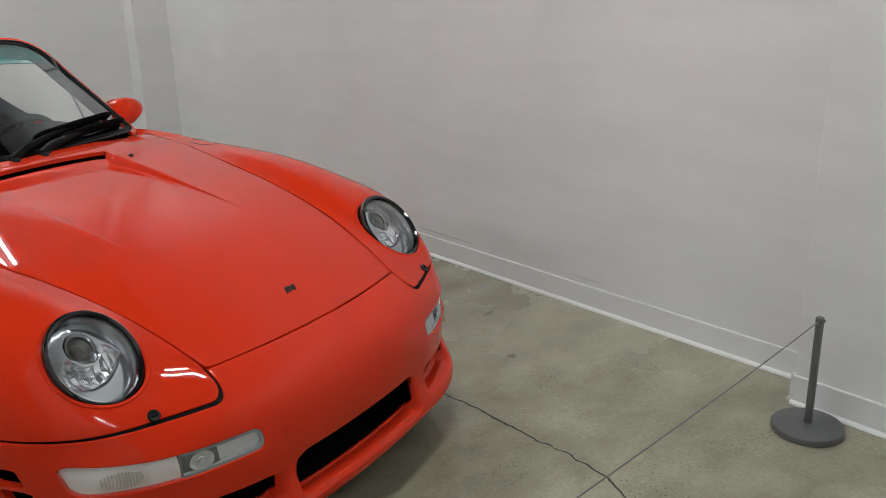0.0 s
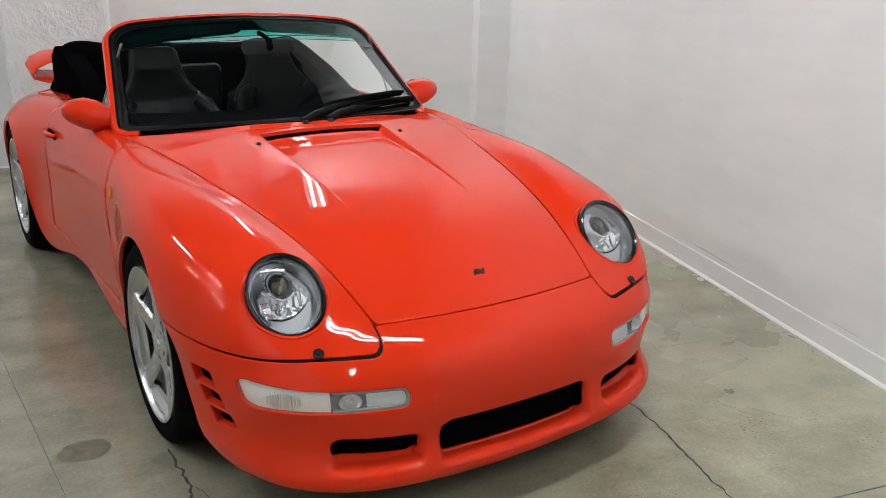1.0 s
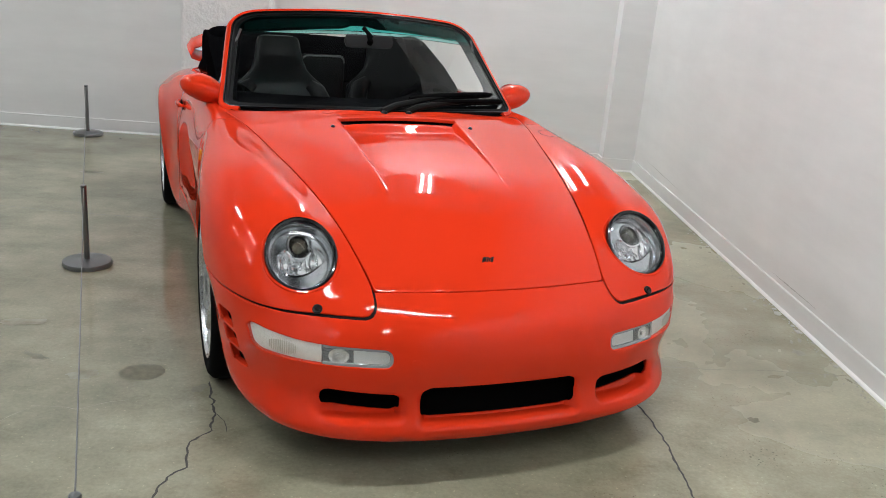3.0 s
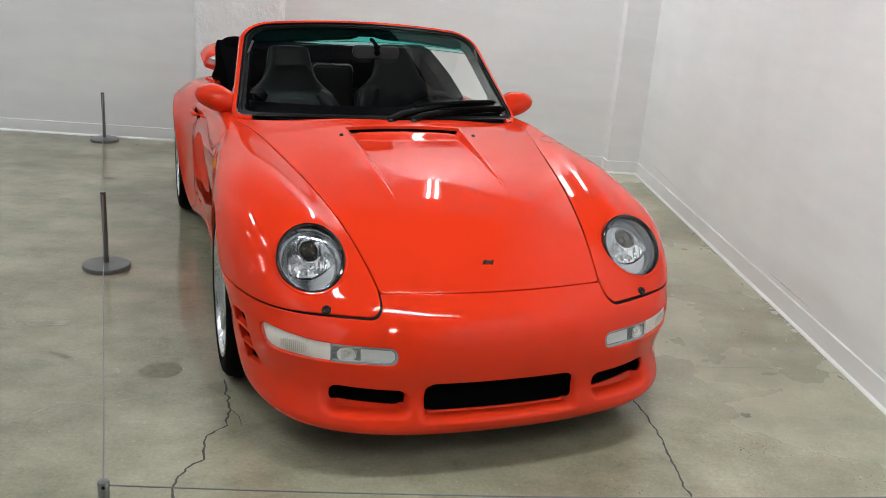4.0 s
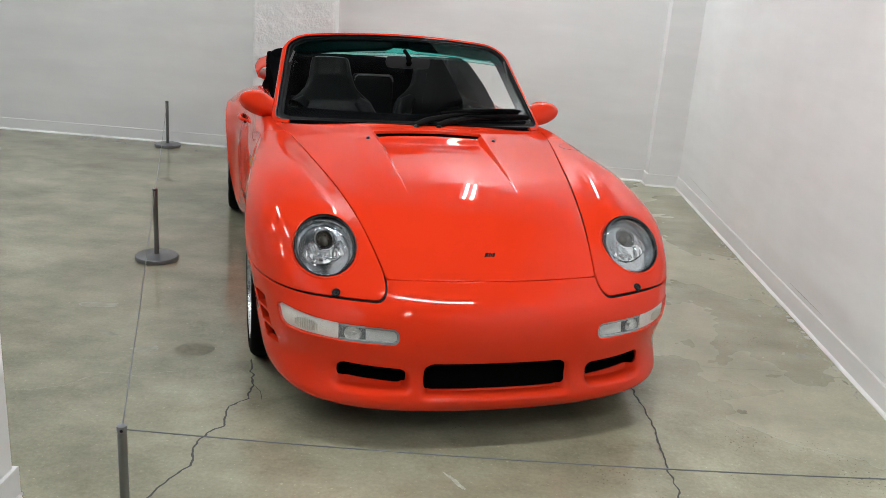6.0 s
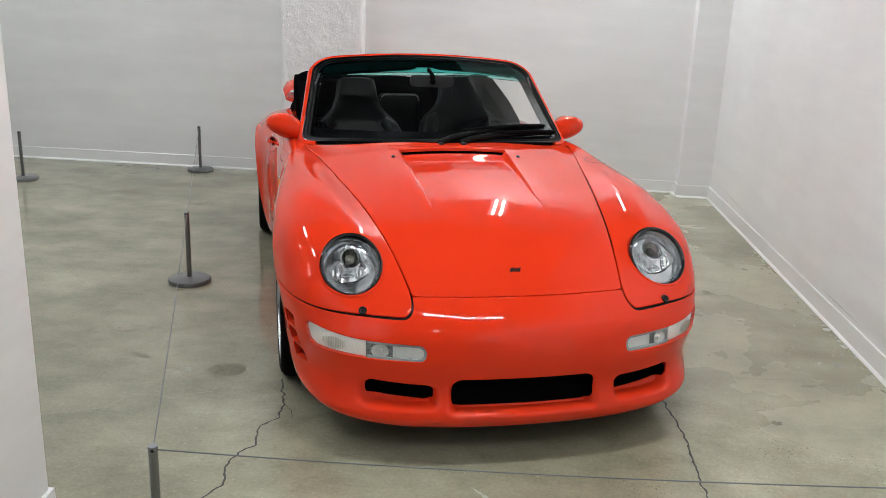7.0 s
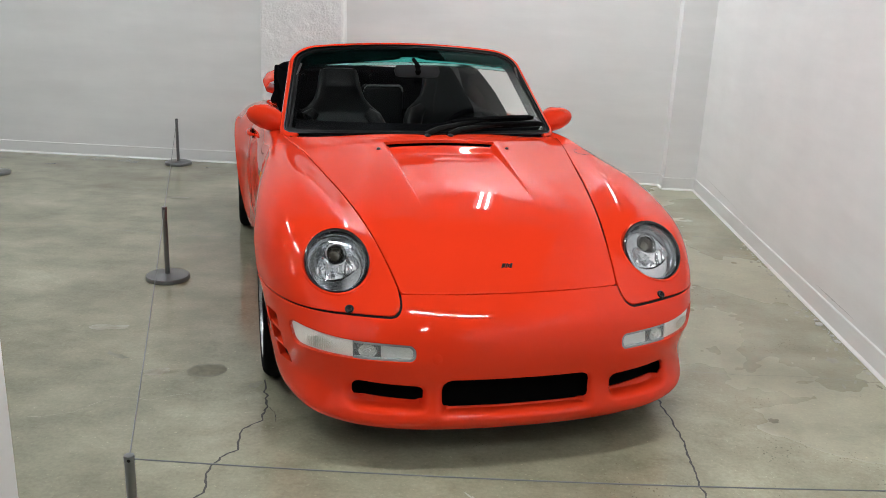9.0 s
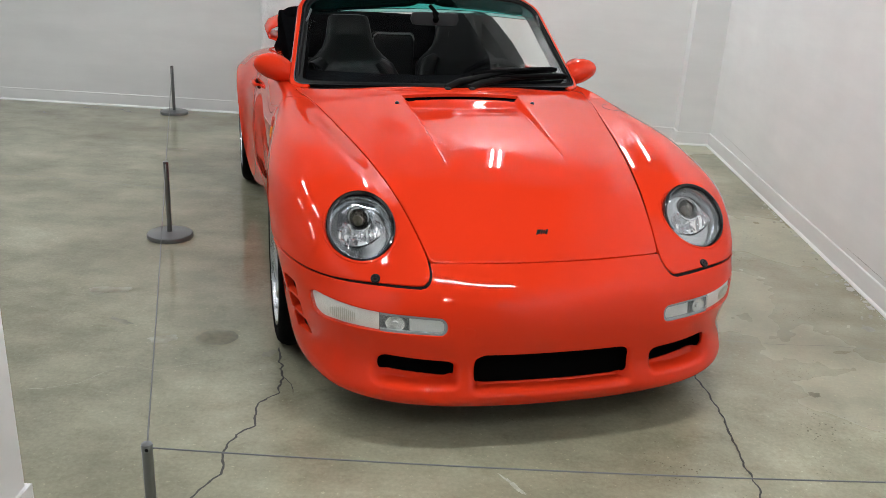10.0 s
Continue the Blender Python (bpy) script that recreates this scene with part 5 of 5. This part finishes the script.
def stack(sections, e=2.8):
    """A closed body of rounded sections: (centre, half width, half depth, tilt about x)."""
    bm = bmesh.new()
    rings = []
    for (cx, cy, cz), w, d, tilt in sections:
        t = Matrix.Rotation(radians(tilt), 3, "X")
        rings.append([bm.verts.new(Vector((cx, cy, cz)) + t @ Vector((a, b, 0))) for a, b in superellipse(w, d, e)])
    for r, q in zip(rings, rings[1:]):
        for i in range(len(r)):
            bm.faces.new((r[i], r[(i + 1) % len(r)], q[(i + 1) % len(r)], q[i]))
    bm.faces.new(rings[0])
    bm.faces.new(rings[-1])
    return bm


def seat(cx, slide=0.0, lean=0.40, tilt=-20):
    """A front seat: slid back, and leaning by so much a metre of height."""
    back = [((cx, 1.32 + slide + lean * (z - 0.42), z), w, d, tilt) for z, w, d in ((0.42, 0.20, 0.05), (0.44, 0.235, 0.065), (0.55, 0.252, 0.075), (0.70, 0.258, 0.075), (0.78, 0.250, 0.070), (0.83, 0.225, 0.062), (0.87, 0.175, 0.056), (0.905, 0.142, 0.052), (0.96, 0.121, 0.050), (1.040, 0.108, 0.047), (1.058, 0.100, 0.040), (1.066, 0.080, 0.024))]
    chair = part("seat", stack(back, 3.2), LEATHER, car, "black leather high-backed front seat", True)
    # Raised side bolsters, centre pad and its piping.
    for s in (-1, 1):
        pts = [(cx + s * w, 1.265 + slide + lean * (z - 0.42), z) for z, w in ((0.46, 0.195), (0.58, 0.21), (0.68, 0.212), (0.76, 0.204), (0.815, 0.180), (0.845, 0.140))]
        part("bolster", tube(pts, [0.035, 0.050, 0.054, 0.052, 0.046, 0.030], 14), LEATHER, chair, "padded side bolster", True)
        part("cushion_bolster", tube([(cx + s * 0.20, 1.0 + slide, 0.40), (cx + s * 0.21, 1.15 + slide, 0.42), (cx + s * 0.20, 1.32 + slide, 0.43)], [0.03, 0.05, 0.04], 14), LEATHER, chair, "", True)
    pad = [((cx, 1.270 + slide + lean * (z - 0.42), z), w, 0.030, tilt) for z, w in ((0.47, 0.10), (0.50, 0.135), (0.65, 0.145), (0.74, 0.135), (0.79, 0.105), (0.81, 0.06))]
    arch = [(cx + 0.125 * math.cos(radians(a)), 1.226 + slide + lean * (0.16 + 0.15 * math.sin(radians(a))), 0.58 + 0.165 * math.sin(radians(a))) for a in range(0, 181, 9)]
    part("pad_piping", tube(arch, 0.0045, 8), PIPING, chair, "grey piping round the centre pad", True)
    part("back_pad", stack(pad, 2.5), LEATHER, chair, "stitched centre pad", True)
    part("cushion", box(cx - 0.20, 0.95 + slide, 0.30, cx + 0.20, 1.36 + slide, 0.42, 0.045, None, 4), LEATHER, chair, "", True)
    return chair


seat(-0.315)
seat(0.335, 0.17, 0.55, -27)
for s in (-1, 1):
    rear = part("rear_seat", box(s * 0.33 - 0.20, 1.84, 0.45, s * 0.33 + 0.20, 1.92, 0.80, 0.03, None, 4), LEATHER, car, "small black folding rear seat back", True)
hoop = part("rear_console", box(-0.128, 1.92, 0.56, 0.128, 1.985, 0.945, 0.028, None, 4), LEATHER, car, "black padded panel between the rear seats", True)
part("console_edge", tube([(-0.120, 1.915, 0.905), (-0.114, 1.915, 0.928), (-0.096, 1.915, 0.941), (0.096, 1.915, 0.941), (0.114, 1.915, 0.928), (0.120, 1.915, 0.905)], 0.005, 8), PIPING, hoop, "worn grey edge", True)
part("centre_console", box(-0.075, 0.92, 0.24, 0.075, 1.50, 0.46, 0.03, None, 3), LEATHER, car, "black centre console", True)
part("gear_lever", tube([(0.0, 1.12, 0.45), (0.0, 1.10, 0.56), (0.0, 1.10, 0.60)], [0.012, 0.012, 0.024], 12), LEATHER, car, "black gear lever", True)
# Rear-view mirror and sun visors.
mirror = part("rear_view_mirror", stack([((0, 0.955, 1.118 + dz), w, d, 0) for dz, w, d in ((-0.030, 0.080, 0.008), (-0.026, 0.105, 0.014), (0.0, 0.116, 0.017), (0.026, 0.108, 0.014), (0.031, 0.085, 0.008))], 4.0), MIRRORBACK, car, "dark grey rear-view mirror", True)
part("mirror_stalk", tube([(0, 0.934, 1.106), (0, 0.932, 1.120), (0, 0.940, 1.142), (0, 0.975, 1.156), (0, 1.05, 1.168)], [0.009, 0.016, 0.015, 0.009, 0.010], 12), VOID, mirror, "black stalk", True)
for x0, x1, drop0, drop1 in ((-0.93, -0.085, 0.846, 0.900), (0.075, 0.90, 0.908, 0.880)):
    bm = bmesh.new()
    top, low = [], []
    for i in range(13):
        s2 = x0 + (x1 - x0) * i / 12
        e = 0.02 if i in (0, 12) else 0.0
        drop = drop0 + (drop1 - drop0) * i / 12
        top.append((screen_point(s2, 0.995) - screen_normal(s2, 0.995) * 0.020, screen_point(s2, 0.995) - screen_normal(s2, 0.995) * 0.036))
        low.append((screen_point(s2, drop + e) - screen_normal(s2, drop) * 0.018, screen_point(s2, drop + e) - screen_normal(s2, drop) * 0.034))
    a = [[bm.verts.new(p) for p in (t0[0], l0[0], l0[1], t0[1])] for t0, l0 in zip(top, low)]
    for r, q in zip(a, a[1:]):
        for j in range(4):
            bm.faces.new((r[j], r[(j + 1) % 4], q[(j + 1) % 4], q[j]))
    bm.faces.new(a[0])
    bm.faces.new(a[-1][::-1])
    part("sun_visor", bm, VOID, car, "black folded sun visor")

# ---- folded soft top behind the seats ----
rows_t = []
for y, top, wide, foot in ((1.955, 0.95, 0.56, 0.80), (1.965, 1.015, 0.605, 0.80), (2.00, 1.040, 0.625, 0.80), (2.12, 1.035, 0.632, 0.79), (2.28, 1.005, 0.630, 0.78), (2.42, 0.965, 0.61, 0.77), (2.52, 0.91, 0.58, 0.76), (2.56, 0.84, 0.53, 0.755)):
    h = top - foot
    half_row = [(0, top), (wide * 0.35, top), (wide * 0.70, top + 0.03 * h), (wide * 0.90, top + 0.07 * h), (wide * 0.985, top - 0.10 * h), (wide, top - 0.60 * h), (wide * 1.04, foot + 0.12 * h), (wide * 0.98, foot - 0.03)]
    rows_t.append([(-x, y, z) for x, z in half_row[:0:-1]] + [(x, y, z) for x, z in half_row])
pts = loft(np.array(rows_t, float), 6, 5)
for r in pts:
    for p in r:
        k = noise.noise((p[0] * 3.0, p[1] * 9.0, p[2] * 9.0)) * 0.010 + noise.noise((p[0] * 7.0, p[1] * 20.0, p[2] * 25.0)) * 0.004
        p[1] += k
        p[2] += k * (p[2] > 0.84)
v, f = grid_mesh(pts)
n_cols = pts.shape[1]
f = f + [tuple(range(n_cols))[::-1]] + [tuple(len(v) - n_cols + i for i in range(n_cols))]
soft = mesh_object("soft_top", v, f, CLOTH, car, "folded black cloth soft top under its cover")

for s in (-1, 1):
    side_line = [(2.30, 0.98), (2.20, 1.030), (2.06, 1.040), (1.91, 1.000), (1.65, 0.934), (1.46, 0.876), (1.40, 0.845), (1.42, 0.815), (2.30, 0.785)]
    bm = bmesh.new()
    inn, out = [[bm.verts.new((s * x, y, z)) for y, z in side_line] for x in (0.540, 0.632)]
    bm.faces.new(inn)
    bm.faces.new(out[::-1])
    for i in range(len(side_line)):
        bm.faces.new((inn[i], inn[(i + 1) % len(side_line)], out[(i + 1) % len(side_line)], out[i]))
    bmesh.ops.bevel(bm, geom=list(bm.edges), offset=0.010, segments=2, affect="EDGES", profile=0.5)
    part("top_flap", bm, CLOTH, soft, "black cloth side of the folded top", True)

# ---- rear wing: a hoop with rounded ends on the tail ----
half_path = [(0.0, 0.915), (0.30, 0.916), (0.48, 0.922), (0.58, 0.912), (0.640, 0.885), (0.664, 0.850), (0.655, 0.824), (0.60, 0.806), (0.50, 0.800), (0.30, 0.800), (0.0, 0.800)]
pts = [(x, z) for x, z in half_path] + [(-x, z) for x, z in half_path[-2:0:-1]]
bm = bmesh.new()
rings = []
for i, (x, z) in enumerate(pts):
    a, b = pts[i - 1], pts[(i + 1) % len(pts)]
    d = Vector((b[0] - a[0], 0, b[1] - a[1])).normalized()
    out = Vector((d.z, 0, -d.x))
    rings.append([bm.verts.new(Vector((x, 2.86, z)) + out * 0.015 * math.sin(t) + Vector((0, 0.13 * math.cos(t), 0.02 * math.cos(t)))) for t in [math.tau * k / 20 for k in range(20)]])
for i in range(len(rings)):
    r, q = rings[i], rings[(i + 1) % len(rings)]
    for k in range(20):
        bm.faces.new((r[k], r[(k + 1) % 20], q[(k + 1) % 20], q[k]))
part("rear_wing", bm, RED, car, "red rear wing with rounded hoop ends", True)

# ---- cracks, joints and stains ----
ribbon("floor_crack", [(0.205, 2.20), (0.228, 2.098), (0.269, 1.978), (0.274, 1.862), (0.225, 1.789), (0.250, 1.648), (0.204, 1.591), (0.198, 1.490), (0.222, 1.389), (0.185, 1.313), (0.15, 1.18), (0.17, 1.0), (0.12, 0.8)], 0.0090, CRACK, "jagged dark crack in the concrete", 0.5)
ribbon("floor_crack", [(0.269, 1.978), (0.310, 1.930), (0.330, 1.860)], 0.003, CRACK, "side branch of a crack", 0.6)
ribbon("floor_crack", [(1.74, 2.35), (1.770, 2.118), (1.790, 1.930), (1.787, 1.800), (1.780, 1.680), (1.792, 1.522), (1.779, 1.344), (1.735, 1.249), (1.72, 1.05), (1.70, 0.7)], 0.0088, CRACK, "winding dark crack in the concrete", 0.4)
ribbon("floor_crack", [(-0.56, 1.77), (-0.50, 1.785), (-0.40, 1.832), (-0.33, 1.95)], 0.0028, SPILL, "hairline crack", 0.6)
ribbon("floor_crack", [(-0.33, 1.965), (-0.25, 1.97), (-0.171, 1.961), (-0.10, 2.01), (-0.03, 2.04)], 0.0028, SPILL, "hairline crack", 0.6)
ribbon("floor_joint", [(1.70, 2.54), (1.902, 2.533), (2.14, 2.522), (2.39, 2.545), (2.745, 2.532)], 0.0055, JOINT, "faint joint in the concrete", 0.3)
ribbon("floor_joint", [(2.15, 4.765), (2.278, 4.757), (2.56, 4.744), (2.74, 4.74)], 0.008, SEAMDIRT, "faint joint in the concrete", 0.3)
ribbon("floor_joint", [(-3.4, 4.28), (-2.0, 4.22), (-0.9, 4.12), (-0.3, 4.1)], 0.005, SEAMDIRT, "faint joint in the concrete", 0.5)


LAID = []


def stain(x, y, a, b, turn, mat, seed, label="dark stain on the concrete", ragged=1.0):
    LAID.append(label)
    z = 0.0006 + 0.00012 * len(LAID)
    verts, faces = [(x, y, z)], []
    for i in range(48):
        t = math.tau * i / 48
        k = 1 + ragged * 0.45 * noise.noise((math.cos(t) * 1.6, math.sin(t) * 1.6, seed)) + ragged * 0.2 * noise.noise((math.cos(t) * 5, math.sin(t) * 5, seed))
        u, w = a * k * math.cos(t), b * k * math.sin(t)
        verts.append((x + u * math.cos(turn) - w * math.sin(turn), y + u * math.sin(turn) + w * math.cos(turn), z))
    for i in range(48):
        faces.append((0, 1 + i, 1 + (i + 1) % 48))
    return mesh_object("floor_stain", verts, faces, mat, floor, label, False)


stain(-0.045, 2.245, 0.080, 0.064, 0.2, STAIN, 1.0, "round damp-looking stain", 0.25)
stain(2.171, 2.118, 0.021, 0.018, 0.3, STAIN, 2.0, "small dark spot")
stain(-0.455, 2.334, 0.062, 0.012, -0.45, STAIN, 3.0, "dark stain on the concrete", 1.9)
stain(-0.240, 2.205, 0.050, 0.036, 0.4, SPILL, 7.0)
stain(-0.62, 2.62, 0.10, 0.030, 0.2, SPILL, 8.0)
stain(0.180, 2.14, 0.030, 0.022, 1.1, STAIN, 9.0)
stain(1.070, 1.435, 0.055, 0.008, -0.9, CHALK, 14.0, "pale scrape in the concrete", 1.8)
stain(-1.185, 5.04, 0.070, 0.030, 0.1, STAIN, 4.0)
stain(2.10, 3.35, 0.05, 0.014, 0.9, SPILL, 5.0)
stain(2.62, 2.74, 0.030, 0.026, 0.0, SPILL, 6.0)
rng = random.Random(11)
for _ in range(20):
    y = rng.uniform(2.35, 4.3)
    stain(RIGHT - 0.05 - abs(rng.gauss(0, 0.07)), y, rng.uniform(0.008, 0.026), rng.uniform(0.004, 0.010), rng.uniform(0.9, 1.9), SPILL, rng.uniform(10, 90), "dirt mark at the foot of the wall")
# Flakes and crumbs of plaster along the foot of the east wall.
bm = bmesh.new()
rng = random.Random(4)
for _ in range(150):
    y = rng.uniform(2.3, 4.6)
    x = RIGHT - 0.026 - abs(rng.gauss(0, 0.022))
    r = rng.uniform(0.001, 0.0045)
    bmesh.ops.create_icosphere(bm, subdivisions=1, radius=r, matrix=Matrix.LocRotScale((x, y, r * 0.4), Euler((rng.random() * 6, rng.random() * 6, 0)), (1.4, 1.0, 0.6)))
for y, r in ((3.20, 0.022), (2.98, 0.016), (3.42, 0.013), (3.70, 0.014), (3.98, 0.016), (3.05, 0.011), (2.62, 0.012), (4.25, 0.010), (3.26, 0.012), (3.60, 0.009)):
    flake = [bm.verts.new((RIGHT - 0.035 - r * 0.6 + r * (0.7 + 0.5 * rng.random()) * math.cos(math.tau * i / 11), y + r * (0.8 + 0.6 * rng.random()) * math.sin(math.tau * i / 11), 0.003)) for i in range(11)]
    bm.faces.new(flake)
    low = [bm.verts.new((q.co.x, q.co.y, 0.0)) for q in flake]
    for i in range(11):
        bm.faces.new((flake[i], low[i], low[(i + 1) % 11], flake[(i + 1) % 11]))
crumbs = part("plaster_crumbs", bm, PLASTER, None)
tagged(crumbs, "white plaster crumbs along the foot of the wall", "debris", kind="stuff")


# Long grey scuffs on the east wall.
def scuff(y0, z0, y1, z1, tall):
    pts, faces = [], []
    for i in range(31):
        k = i / 30
        y, z = y0 + (y1 - y0) * k, z0 + (z1 - z0) * k + 0.002 * noise.noise((k * 9, y0, 0))
        h = tall * (0.15 + math.sin(math.pi * k)) * (0.6 + 0.7 * abs(noise.noise((k * 14, 4.0, y0))))
        pts += [(RIGHT - 0.0012, y, z - h / 2), (RIGHT - 0.0012, y, z + h / 2)]
        if i:
            faces.append((2 * i - 2, 2 * i - 1, 2 * i + 1, 2 * i))
    mesh_object("wall_scuff", pts, faces, SCUFF, wall_east, "faint grey scuff on the white paint", False)


SCUFF = material("scuffed_paint", (0.50, 0.49, 0.47), 0.6)
mottled(SCUFF, (0.44, 0.43, 0.41), (0.66, 0.655, 0.645), 30.0, 8.0)
scuff(5.85, 0.175, 4.95, 0.150, 0.005)
scuff(3.45, 0.130, 2.95, 0.128, 0.006)
scuff(2.35, 0.130, 2.15, 0.128, 0.004)
